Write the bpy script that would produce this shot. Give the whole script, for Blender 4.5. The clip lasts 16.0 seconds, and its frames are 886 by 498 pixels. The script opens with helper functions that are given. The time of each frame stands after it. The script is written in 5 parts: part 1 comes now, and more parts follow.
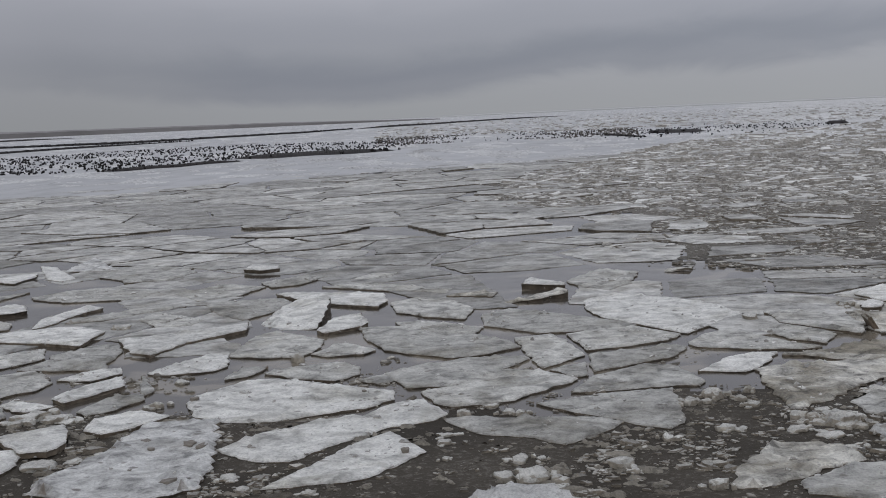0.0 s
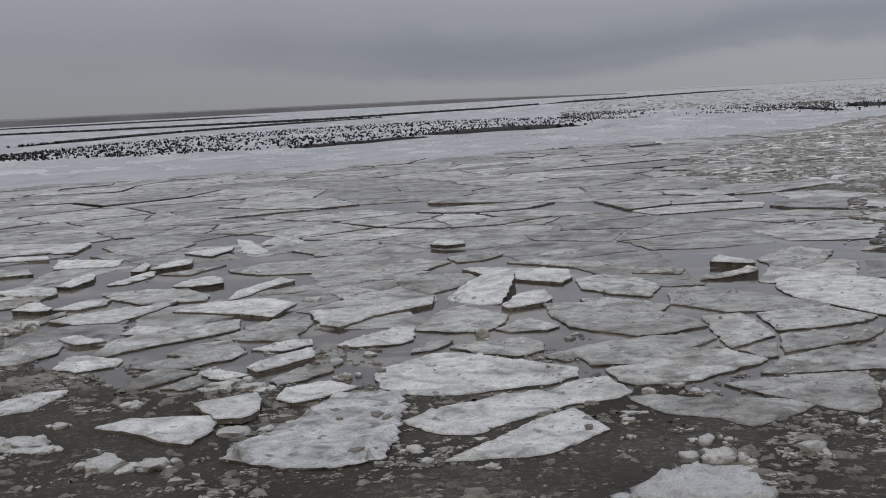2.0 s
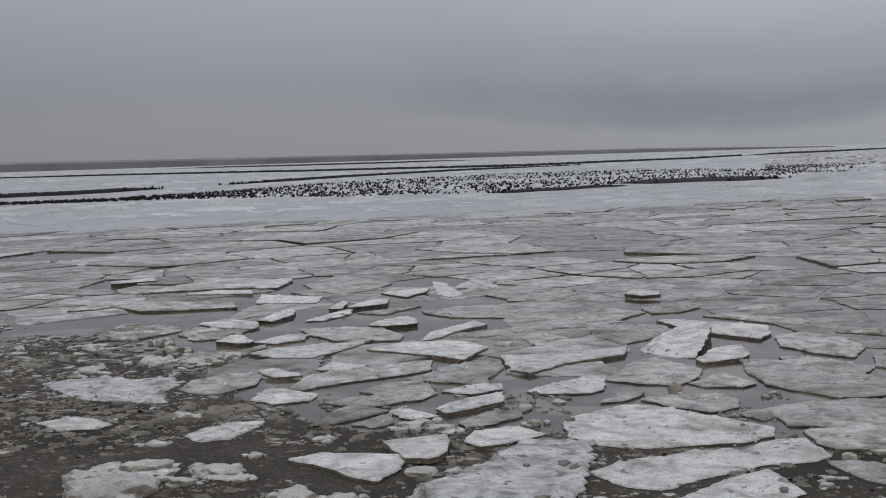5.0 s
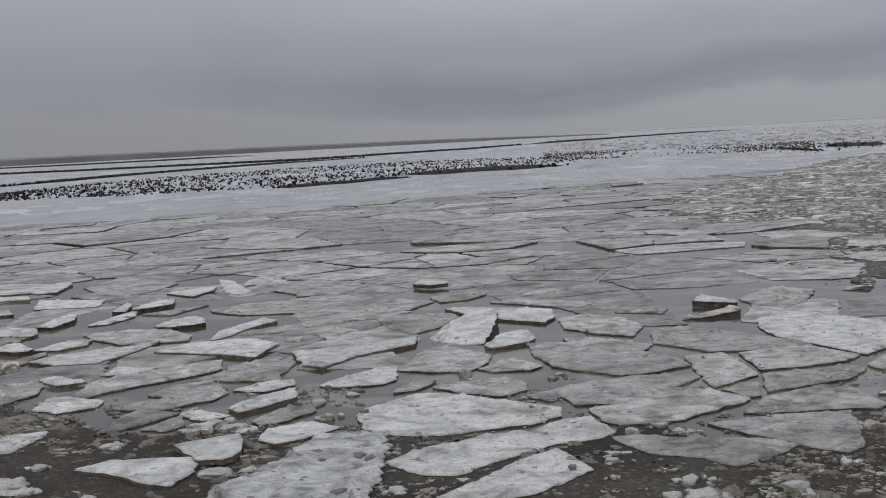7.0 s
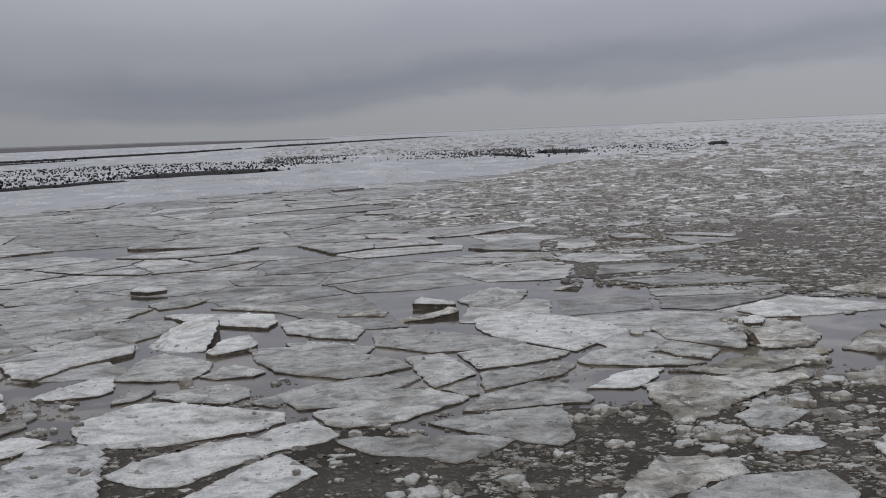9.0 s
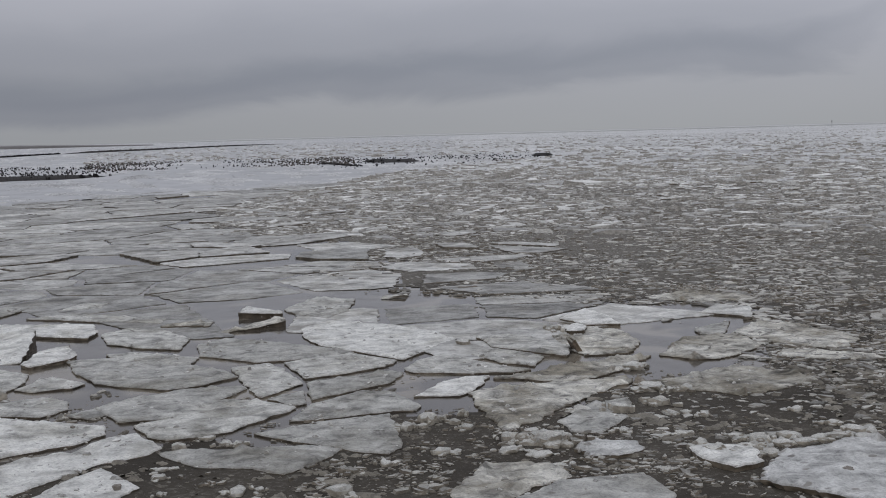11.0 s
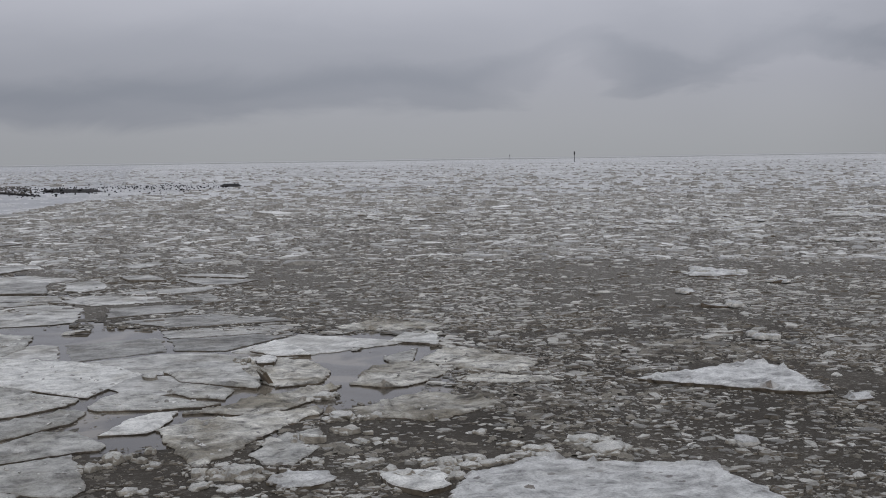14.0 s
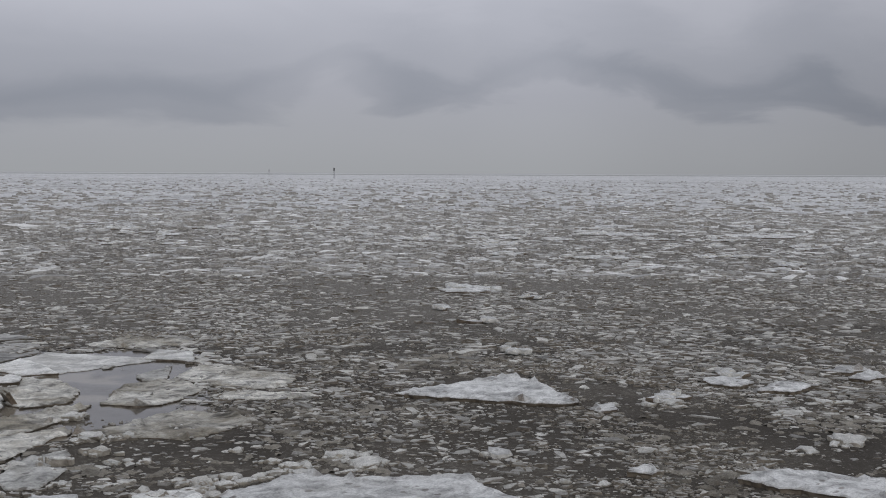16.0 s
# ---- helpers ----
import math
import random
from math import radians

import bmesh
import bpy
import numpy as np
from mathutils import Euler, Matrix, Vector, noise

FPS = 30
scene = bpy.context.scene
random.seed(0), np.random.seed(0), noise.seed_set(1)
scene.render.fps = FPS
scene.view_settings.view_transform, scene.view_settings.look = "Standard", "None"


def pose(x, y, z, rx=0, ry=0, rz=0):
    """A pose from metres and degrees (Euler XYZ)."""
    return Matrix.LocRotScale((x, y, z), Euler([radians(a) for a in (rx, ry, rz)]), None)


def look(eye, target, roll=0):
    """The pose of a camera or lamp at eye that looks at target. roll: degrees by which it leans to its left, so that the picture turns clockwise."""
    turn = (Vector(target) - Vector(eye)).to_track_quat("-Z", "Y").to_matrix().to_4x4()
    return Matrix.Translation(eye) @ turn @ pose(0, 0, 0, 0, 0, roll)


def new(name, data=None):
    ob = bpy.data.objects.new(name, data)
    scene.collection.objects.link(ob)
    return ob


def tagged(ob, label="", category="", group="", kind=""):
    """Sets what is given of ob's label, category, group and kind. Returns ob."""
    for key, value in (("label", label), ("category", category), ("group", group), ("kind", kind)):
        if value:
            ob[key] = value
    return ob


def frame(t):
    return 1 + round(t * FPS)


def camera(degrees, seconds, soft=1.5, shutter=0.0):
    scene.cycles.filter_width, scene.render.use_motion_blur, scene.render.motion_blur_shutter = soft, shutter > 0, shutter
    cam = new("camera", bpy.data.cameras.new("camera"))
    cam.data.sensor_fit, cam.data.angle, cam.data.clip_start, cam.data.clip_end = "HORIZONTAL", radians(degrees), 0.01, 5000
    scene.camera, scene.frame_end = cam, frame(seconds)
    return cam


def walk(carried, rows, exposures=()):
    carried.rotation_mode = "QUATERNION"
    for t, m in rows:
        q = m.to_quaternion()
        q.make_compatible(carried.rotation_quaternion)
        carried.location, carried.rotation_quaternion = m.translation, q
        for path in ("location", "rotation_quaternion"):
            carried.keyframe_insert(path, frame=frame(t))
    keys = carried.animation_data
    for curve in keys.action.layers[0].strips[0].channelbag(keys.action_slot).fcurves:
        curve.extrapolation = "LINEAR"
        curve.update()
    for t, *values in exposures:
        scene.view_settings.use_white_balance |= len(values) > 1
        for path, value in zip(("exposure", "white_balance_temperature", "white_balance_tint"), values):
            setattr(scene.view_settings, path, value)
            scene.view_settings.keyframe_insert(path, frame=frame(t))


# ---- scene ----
# The camera stands still at the water's edge and pans.
EYE = 3.0
cam = camera(39.2, 16.0, soft=1.0)
ROWS = [
    (0.0, 0.13, -6.10, -2.56),
    (0.5, 2.24, -6.14, -2.84),
    (1.0, 4.69, -6.40, -2.99),
    (1.5, 6.82, -6.75, -3.03),
    (2.0, 8.73, -6.80, -3.09),
    (2.5, 10.87, -6.28, -2.54),
    (3.0, 12.48, -5.90, -1.86),
    (3.5, 14.51, -4.71, -1.35),
    (3.7, 15.26, -4.33, -1.52),
    (4.3, 17.07, -4.04, -1.53),
    (4.9, 17.62, -4.24, -1.74),
    (5.4, 16.99, -4.50, -1.97),
    (6.0, 14.79, -4.61, -2.18),
    (6.5, 12.26, -4.41, -2.39),
    (7.0, 7.84, -5.01, -3.03),
    (7.5, 4.14, -4.91, -2.85),
    (8.0, 0.40, -5.19, -2.81),
    (8.5, -2.19, -5.30, -2.74),
    (8.7, -3.48, -5.37, -2.56),
    (9.4, -6.21, -5.38, -2.37),
    (10.1, -8.09, -5.29, -2.11),
    (10.8, -11.28, -5.17, -1.86),
    (11.0, -12.93, -5.26, -1.51),
    (11.5, -15.84, -4.95, -1.42),
    (12.0, -18.87, -4.65, -1.21),
    (12.5, -21.68, -4.72, -1.03),
    (13.0, -24.88, -4.65, -0.77),
    (13.5, -26.31, -4.59, -0.87),
    (14.0, -27.22, -4.13, -0.90),
    (14.5, -30.24, -3.91, -1.36),
    (15.0, -33.48, -3.57, 0.06),
    (15.5, -35.81, -3.54, 0.46),
    (16.0, -38.31, -3.45, 0.25),
]
walk(cam, [(t, pose(0, 0, EYE, 0, 0, yaw) @ pose(0, 0, 0, 90 + pitch) @ pose(0, 0, 0, 0, 0, roll)) for t, yaw, pitch, roll in ROWS])

# ---- world: overcast cloud deck over a pale winter sky ----
world = bpy.data.worlds.new("overcast_sky")
scene.world = world
world.use_nodes = True
wt = world.node_tree
wt.nodes.clear()


def wnode(kind, **kw):
    n = wt.nodes.new(kind)
    for k, v in kw.items():
        n.inputs[k].default_value = v
    return n


def wmath(op, a, b, clamp=False):
    n = wt.nodes.new("ShaderNodeMath")
    n.operation, n.use_clamp = op, clamp
    for i, v in enumerate((a, b)):
        if isinstance(v, (int, float)):
            n.inputs[i].default_value = v
        else:
            wt.links.new(v, n.inputs[i])
    return n.outputs[0]


SKY_RISE = 1.75
coord = wnode("ShaderNodeTexCoord")
split = wnode("ShaderNodeSeparateXYZ")
wt.links.new(coord.outputs["Generated"], split.inputs[0])
height = wmath("MAXIMUM", split.outputs["Z"], 0.0)
# a flat grey cloud bank whose underside wanders along the horizon, ragged towards the east
squash = wnode("ShaderNodeMapping")
squash.inputs["Scale"].default_value = (2.2, 2.2, 6.5)
squash.inputs["Location"].default_value = (1.9, 0.4, 2.3)
wt.links.new(coord.outputs["Generated"], squash.inputs["Vector"])
bank = wnode("ShaderNodeTexNoise", Scale=1.5, Detail=2.5, Roughness=0.45, Distortion=0.2)
wt.links.new(squash.outputs[0], bank.inputs["Vector"])
fine = wnode("ShaderNodeTexNoise", Scale=4.2, Detail=6.0, Roughness=0.55, Distortion=0.5)
wt.links.new(squash.outputs[0], fine.inputs["Vector"])
bearing = wmath("MULTIPLY", wmath("ARCTAN2", wmath("MULTIPLY", split.outputs["X"], -1.0), split.outputs["Y"]), 180 / math.pi)
along = wmath("MULTIPLY", wmath("ADD", bearing, 80.0), 1 / 140, True)


def by_bearing(*pairs):
    """A value that wanders with the bearing: (degrees, value), the values within 0 to 1."""
    n = wt.nodes.new("ShaderNodeValToRGB")
    e = n.color_ramp.elements
    while len(e) < len(pairs):
        e.new(0.5)
    for el, (deg, v) in zip(e, pairs):
        el.position, el.color = (deg + 80) / 140, (v, v, v, 1)
    n.color_ramp.interpolation = "EASE"
    wt.links.new(along, n.inputs[0])
    return n.outputs[0]


# the height of the bank's underside in degrees, by sixths
under = wmath("MULTIPLY", by_bearing((-80, 0.4), (-58, 0.38), (-54.5, 0.55), (-50.5, 0.38), (-46, 0.62), (-43, 0.72), (-40.8, 0.64), (-39, 0.44), (-36.5, 0.45), (-33, 0.62), (-31, 0.42), (-27, 0.35), (-18, 0.31), (-6, 0.24), (2, 0.12), (10, 0.16), (18, 0.26), (32, 0.34), (60, 0.3)), 6.0)
thick = by_bearing((-80, 0.8), (-56, 0.95), (-47, 0.8), (-42, 0.45), (-37, 0.75), (-33, 0.3), (-27, 0.85), (-8, 1.0), (8, 1.0), (15, 0.6), (22, 0.2), (30, 0.1), (60, 0.5))
ragged = by_bearing((-80, 1.0), (-35, 1.0), (-26, 0.5), (10, 0.35), (60, 0.5))
lift = wmath("MULTIPLY", split.outputs["Z"], 180 / math.pi)
warp = wmath("ADD", wmath("MULTIPLY", wmath("SUBTRACT", bank.outputs["Fac"], 0.5), 2.2), wmath("MULTIPLY", wmath("SUBTRACT", fine.outputs["Fac"], 0.5), 4.4))
over = wmath("ADD", wmath("SUBTRACT", lift, under), wmath("MULTIPLY", warp, ragged))
level = wmath("MULTIPLY", wmath("ADD", over, 2.0), 0.1, True)
shade = wnode("ShaderNodeValToRGB")
stops = shade.color_ramp.elements
while len(stops) < 6:
    stops.new(0.5)
for el, (p, v) in zip(stops, ((0.0, 0.0), (0.17, 0.06), (0.25, 0.78), (0.33, 1.0), (0.48, 0.42), (0.75, 0.0))):
    el.position, el.color = p, (v, v, v, 1)
shade.color_ramp.interpolation = "EASE"
wt.links.new(level, shade.inputs[0])
veil = wnode("ShaderNodeValToRGB")
stops = veil.color_ramp.elements
while len(stops) < 3:
    stops.new(0.5)
for el, (p, c) in zip(stops, ((0.0, (0.318, 0.329, 0.349)), (0.4, (0.318, 0.325, 0.367)), (1.0, (0.385, 0.393, 0.442)))):
    el.position, el.color = p, (*c, 1)
wt.links.new(wmath("MULTIPLY", lift, 1 / 9, True), veil.inputs[0])
tint = wt.nodes.new("ShaderNodeMix")
tint.data_type = "RGBA"
wt.links.new(wmath("MULTIPLY", shade.outputs[0], thick), tint.inputs[0])
dim = by_bearing((-80, 0.74), (-58, 0.76), (-50, 0.85), (-42, 0.96), (-20, 1.0), (6, 0.98), (18, 0.9), (60, 0.84))
wt.links.new(veil.outputs[0], tint.inputs[6])
tint.inputs[7].default_value = (0.214, 0.228, 0.27, 1)
# overcast: the zenith is about three times as bright as the horizon
glow = wmath("ADD", 1.0, wmath("MULTIPLY", height, SKY_RISE))
glow = wmath("MULTIPLY", wmath("MULTIPLY", glow, dim), wmath("ADD", 1.0, wmath("MULTIPLY", split.outputs["X"], 0.2)))  # brighter towards the veiled sun
deck = wnode("ShaderNodeBackground")
wt.links.new(tint.outputs[2], deck.inputs["Color"])
wt.links.new(glow, deck.inputs["Strength"])
clear = wnode("ShaderNodeTexSky")
clear.sky_type, clear.sun_disc, clear.sun_elevation, clear.sun_rotation = "NISHITA", False, radians(24), radians(200)
above = wnode("ShaderNodeBackground", Strength=0.06)
wt.links.new(clear.outputs[0], above.inputs["Color"])
both = wnode("ShaderNodeMixShader", Fac=0.04)
wt.links.new(deck.outputs[0], both.inputs[1])
wt.links.new(above.outputs[0], both.inputs[2])
wt.links.new(both.outputs[0], wnode("ShaderNodeOutputWorld").inputs[0])

sun = new("sun", bpy.data.lights.new("sun", "SUN"))
sun.data.energy, sun.data.angle, sun.data.color = 0.5, radians(50), (1.0, 0.97, 0.93)
sun.matrix_world = look((0, 0, 50), (12, 34, 26))


# ---- materials ----
def material(name, build, rough=0.6, spec=0.3):
    m = bpy.data.materials.new(name)
    m.use_nodes = True
    t = m.node_tree
    s = t.nodes["Principled BSDF"]
    s.inputs["Roughness"].default_value, s.inputs["Specular IOR Level"].default_value = rough, spec
    build(t, s)
    return m


def place(t, scale=(1, 1, 1)):
    g = t.nodes.new("ShaderNodeNewGeometry")
    m = t.nodes.new("ShaderNodeMapping")
    m.inputs["Scale"].default_value = scale
    t.links.new(g.outputs["Position"], m.inputs["Vector"])
    return m.outputs[0]


def grain(t, vec, scale, detail=4.0, rough=0.55, warp=0.0):
    n = t.nodes.new("ShaderNodeTexNoise")
    n.inputs["Scale"].default_value, n.inputs["Detail"].default_value = scale, detail
    n.inputs["Roughness"].default_value, n.inputs["Distortion"].default_value = rough, warp
    t.links.new(vec, n.inputs["Vector"])
    return n.outputs["Fac"]


def cells(t, vec, scale, feature="F1"):
    n = t.nodes.new("ShaderNodeTexVoronoi")
    n.feature = feature
    n.inputs["Scale"].default_value = scale
    t.links.new(vec, n.inputs["Vector"])
    return n.outputs["Distance"]


def ramp(t, fac, *stops):
    n = t.nodes.new("ShaderNodeValToRGB")
    e = n.color_ramp.elements
    while len(e) < len(stops):
        e.new(0.5)
    for el, (p, c) in zip(e, stops):
        el.position, el.color = p, (*c, 1) if len(c) == 3 else c
    t.links.new(fac, n.inputs[0])
    return n.outputs[0]


def val(v):
    return (v, v, v)


def mixed(t, fac, a, b, mode="MIX"):
    n = t.nodes.new("ShaderNodeMix")
    n.data_type, n.blend_type = "RGBA", mode
    for i, v in ((0, fac), (6, a), (7, b)):
        if isinstance(v, (int, float)):
            n.inputs[i].default_value = v
        elif isinstance(v, tuple):
            n.inputs[i].default_value = (*v, 1)
        else:
            t.links.new(v, n.inputs[i])
    return n.outputs[2]


def maths(t, op, a, b, clamp=False):
    n = t.nodes.new("ShaderNodeMath")
    n.operation, n.use_clamp = op, clamp
    for i, v in enumerate((a, b)):
        if isinstance(v, (int, float)):
            n.inputs[i].default_value = v
        else:
            t.links.new(v, n.inputs[i])
    return n.outputs[0]


def relief(t, s, fac, strength, distance):
    n = t.nodes.new("ShaderNodeBump")
    n.inputs["Strength"].default_value, n.inputs["Distance"].default_value = strength, distance
    t.links.new(fac, n.inputs["Height"])
    t.links.new(n.outputs[0], s.inputs["Normal"])


def upward(t):
    """1 on level faces, 0 on upright ones."""
    g = t.nodes.new("ShaderNodeNewGeometry")
    x = t.nodes.new("ShaderNodeSeparateXYZ")
    t.links.new(g.outputs["True Normal"], x.inputs[0])
    return x.outputs["Z"]


def random_of(t, island=False):
    if island:
        return t.nodes.new("ShaderNodeNewGeometry").outputs["Random Per Island"]
    return t.nodes.new("ShaderNodeObjectInfo").outputs["Random"]


def chips(t, vec, scale, share):
    """A scatter of small flat pieces: 1 on a piece, and its own shade."""
    n = t.nodes.new("ShaderNodeTexVoronoi")
    n.inputs["Scale"].default_value = scale
    t.links.new(vec, n.inputs["Vector"])
    x = t.nodes.new("ShaderNodeSeparateColor")
    t.links.new(n.outputs["Color"], x.inputs[0])
    lump = ramp(t, n.outputs["Distance"], (0.3, val(1)), (0.42, val(0)))
    some = ramp(t, x.outputs[0], (1 - share, val(0)), (1 - share + 0.03, val(1)))
    return mixed(t, 1.0, lump, some, "MULTIPLY"), x.outputs[1]


def ice(name, top, stain, stained, island=False, pits=0.8, spread=0.16, side=(0.13, 0.105, 0.078), fleck=6.0):
    """Floe ice: granular frozen crust with lump shading in its colour, silt stains of their own shape, streaks,
    scattered pits, a wet silty broken edge with shade painted in.
    """
    def build(t, s):
        p = place(t)
        fine = grain(t, p, fleck * 6, 5.0, 0.65, 0.2)
        wide = grain(t, p, 1.0, 5.0, 0.62, 0.6)
        mid = grain(t, p, fleck * 0.6, 6.0, 0.62, 0.8)
        drawn = grain(t, place(t, (0.8, 1.25, 1.0)), fleck * 0.42, 5.0, 0.62, 1.2)
        base = mixed(t, ramp(t, wide, (stained, val(0)), (stained + 0.2, val(1))), top, stain)
        base = mixed(t, pits, base, ramp(t, drawn, (0.36, val(0.72)), (0.5, val(0.98)), (0.64, val(1.1))), "MULTIPLY")
        base = mixed(t, 1.0, base, ramp(t, fine, (0.32, val(0.68)), (0.45, val(0.96)), (0.62, val(1.14))), "MULTIPLY")
        # bright lumps and dark hollows: relief shading put into the colour
        base = mixed(t, pits, base, ramp(t, mid, (0.34, val(0.3)), (0.42, val(0.68)), (0.5, val(0.97)), (0.62, val(1.3))), "MULTIPLY")
        warp = mixed(t, 0.09, place(t, (1.0, 1.3, 1.0)), mid, "ADD")
        on, shade = chips(t, warp, fleck * 1.5, 0.08)
        base = mixed(t, maths(t, "MULTIPLY", on, pits), base, ramp(t, shade, (0.0, (0.1, 0.088, 0.072)), (1.0, (0.34, 0.32, 0.285))))
        r = ramp(t, random_of(t, island), (0.0, val(1.0 - spread)), (1.0, val(1.0)))
        base = mixed(t, 1.0, base, r, "MULTIPLY")
        # upright faces darker than the top: wet silt, plus shade painted into the colour
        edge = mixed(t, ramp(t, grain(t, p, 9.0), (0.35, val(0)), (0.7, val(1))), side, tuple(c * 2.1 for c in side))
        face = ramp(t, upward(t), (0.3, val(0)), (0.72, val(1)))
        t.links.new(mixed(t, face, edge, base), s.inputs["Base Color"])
        t.links.new(ramp(t, wide, (0.3, val(0.8)), (0.7, val(0.55))), s.inputs["Roughness"])
        relief(t, s, maths(t, "ADD", fine, maths(t, "MULTIPLY", mid, 2.4)), 1.0, 0.035)
    return material(name, build, 0.6, 0.15)


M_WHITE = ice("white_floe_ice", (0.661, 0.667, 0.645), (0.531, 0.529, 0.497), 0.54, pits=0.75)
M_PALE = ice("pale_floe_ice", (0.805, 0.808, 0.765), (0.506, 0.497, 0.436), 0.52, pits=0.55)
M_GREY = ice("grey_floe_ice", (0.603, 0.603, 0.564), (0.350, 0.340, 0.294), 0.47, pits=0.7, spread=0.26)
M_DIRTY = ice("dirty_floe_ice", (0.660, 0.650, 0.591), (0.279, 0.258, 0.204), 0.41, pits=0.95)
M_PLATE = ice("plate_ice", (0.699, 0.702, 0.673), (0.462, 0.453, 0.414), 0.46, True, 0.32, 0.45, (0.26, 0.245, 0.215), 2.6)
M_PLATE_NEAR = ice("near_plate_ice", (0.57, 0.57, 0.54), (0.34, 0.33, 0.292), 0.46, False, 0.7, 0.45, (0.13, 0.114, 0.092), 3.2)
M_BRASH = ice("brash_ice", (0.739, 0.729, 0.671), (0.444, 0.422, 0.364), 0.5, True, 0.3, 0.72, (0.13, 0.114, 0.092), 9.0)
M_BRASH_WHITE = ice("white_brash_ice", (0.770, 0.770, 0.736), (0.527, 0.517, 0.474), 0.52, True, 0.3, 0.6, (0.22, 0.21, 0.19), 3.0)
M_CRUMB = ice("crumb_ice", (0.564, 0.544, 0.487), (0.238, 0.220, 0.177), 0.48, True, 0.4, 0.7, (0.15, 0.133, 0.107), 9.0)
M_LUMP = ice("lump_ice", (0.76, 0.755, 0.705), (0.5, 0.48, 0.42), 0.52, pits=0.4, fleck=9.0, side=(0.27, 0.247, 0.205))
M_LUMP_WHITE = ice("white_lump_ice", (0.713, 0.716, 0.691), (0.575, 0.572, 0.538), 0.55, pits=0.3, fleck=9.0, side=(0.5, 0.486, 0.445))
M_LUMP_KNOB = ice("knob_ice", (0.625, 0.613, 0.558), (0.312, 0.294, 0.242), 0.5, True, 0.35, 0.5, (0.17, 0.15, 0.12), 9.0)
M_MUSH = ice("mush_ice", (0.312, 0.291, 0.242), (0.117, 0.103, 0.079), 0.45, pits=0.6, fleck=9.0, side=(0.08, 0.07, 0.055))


def build_water(t, s):
    p = place(t)
    silt = grain(t, p, 0.5, 4.0)
    drowned = ramp(t, grain(t, p, 0.8, 4.0, 0.5, 0.4), (0.52, val(0)), (0.6, val(1)))  # tan ice shelves under the water
    bed = ramp(t, silt, (0.3, (0.042, 0.037, 0.031)), (0.7, (0.07, 0.061, 0.049)))
    t.links.new(mixed(t, drowned, bed, (0.16, 0.142, 0.112)), s.inputs["Base Color"])
    t.links.new(ramp(t, grain(t, p, 1.7), (0.4, val(0.06)), (0.75, val(0.22))), s.inputs["Roughness"])
    s.inputs["IOR"].default_value = 1.33
    relief(t, s, grain(t, p, 7.0, 3.0), 0.06, 0.01)


M_WATER = material("still_silty_water", build_water, 0.1, 0.38)


def build_slush(t, s):
    p = place(t)
    away = t.nodes.new("ShaderNodeVectorMath")
    away.operation = "LENGTH"
    t.links.new(p, away.inputs[0])
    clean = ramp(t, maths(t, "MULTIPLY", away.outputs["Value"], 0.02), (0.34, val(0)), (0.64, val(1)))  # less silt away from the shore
    big = grain(t, p, 0.45, 5.0, 0.6, 0.5)
    bits = grain(t, p, 13.0, 6.0, 0.68, 0.8)
    crumbs = grain(t, p, 55.0, 3.0, 0.6)
    base = mixed(t, ramp(t, big, (0.35, val(0)), (0.65, val(1))), (0.039, 0.0342, 0.027), (0.069, 0.0608, 0.0485))
    mush = mixed(t, ramp(t, crumbs, (0.35, val(0)), (0.65, val(1))), (0.07, 0.0635, 0.052), (0.19, 0.179, 0.155))
    mass = maths(t, "ADD", bits, maths(t, "MULTIPLY", big, 0.45))
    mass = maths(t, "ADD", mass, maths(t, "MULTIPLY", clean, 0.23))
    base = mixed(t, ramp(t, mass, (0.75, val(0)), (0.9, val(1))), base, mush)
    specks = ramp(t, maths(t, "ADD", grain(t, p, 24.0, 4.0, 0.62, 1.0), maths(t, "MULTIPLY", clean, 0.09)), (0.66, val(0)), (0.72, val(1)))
    base = mixed(t, specks, base, (0.34, 0.33, 0.308))
    t.links.new(base, s.inputs["Base Color"])
    relief(t, s, maths(t, "ADD", bits, maths(t, "MULTIPLY", crumbs, 0.3)), 0.7, 0.03)


M_SLUSH = material("silty_slush", build_slush, 0.75, 0.08)


def build_sheet(t, s):
    long = grain(t, place(t, (1.0, 0.35, 1.0)), 0.05, 5.0, 0.6, 0.3)
    fleck = grain(t, place(t, (1.0, 0.3, 1.0)), 0.7, 6.0, 0.65, 0.5)
    a = mixed(t, ramp(t, long, (0.35, val(0)), (0.65, val(1))), (0.345, 0.352, 0.354), (0.41, 0.417, 0.42))
    a = mixed(t, 0.9, a, ramp(t, fleck, (0.3, val(0.75)), (0.5, val(1.0)), (0.65, val(1.05))), "MULTIPLY")
    lines = cells(t, mixed(t, 1.2, place(t, (1.0, 0.7, 1.0)), long, "ADD"), 0.16, "DISTANCE_TO_EDGE")
    hair = ramp(t, lines, (0.004, val(1)), (0.012, val(0)))
    some = ramp(t, grain(t, place(t), 0.09, 3.0), (0.48, val(0)), (0.54, val(0.8)))
    t.links.new(mixed(t, mixed(t, 1.0, hair, some, "MULTIPLY"), a, (0.16, 0.16, 0.155)), s.inputs["Base Color"])
    relief(t, s, fleck, 0.25, 0.05)


M_SHEET = material("frozen_sheet_ice", build_sheet, 0.55, 0.25)


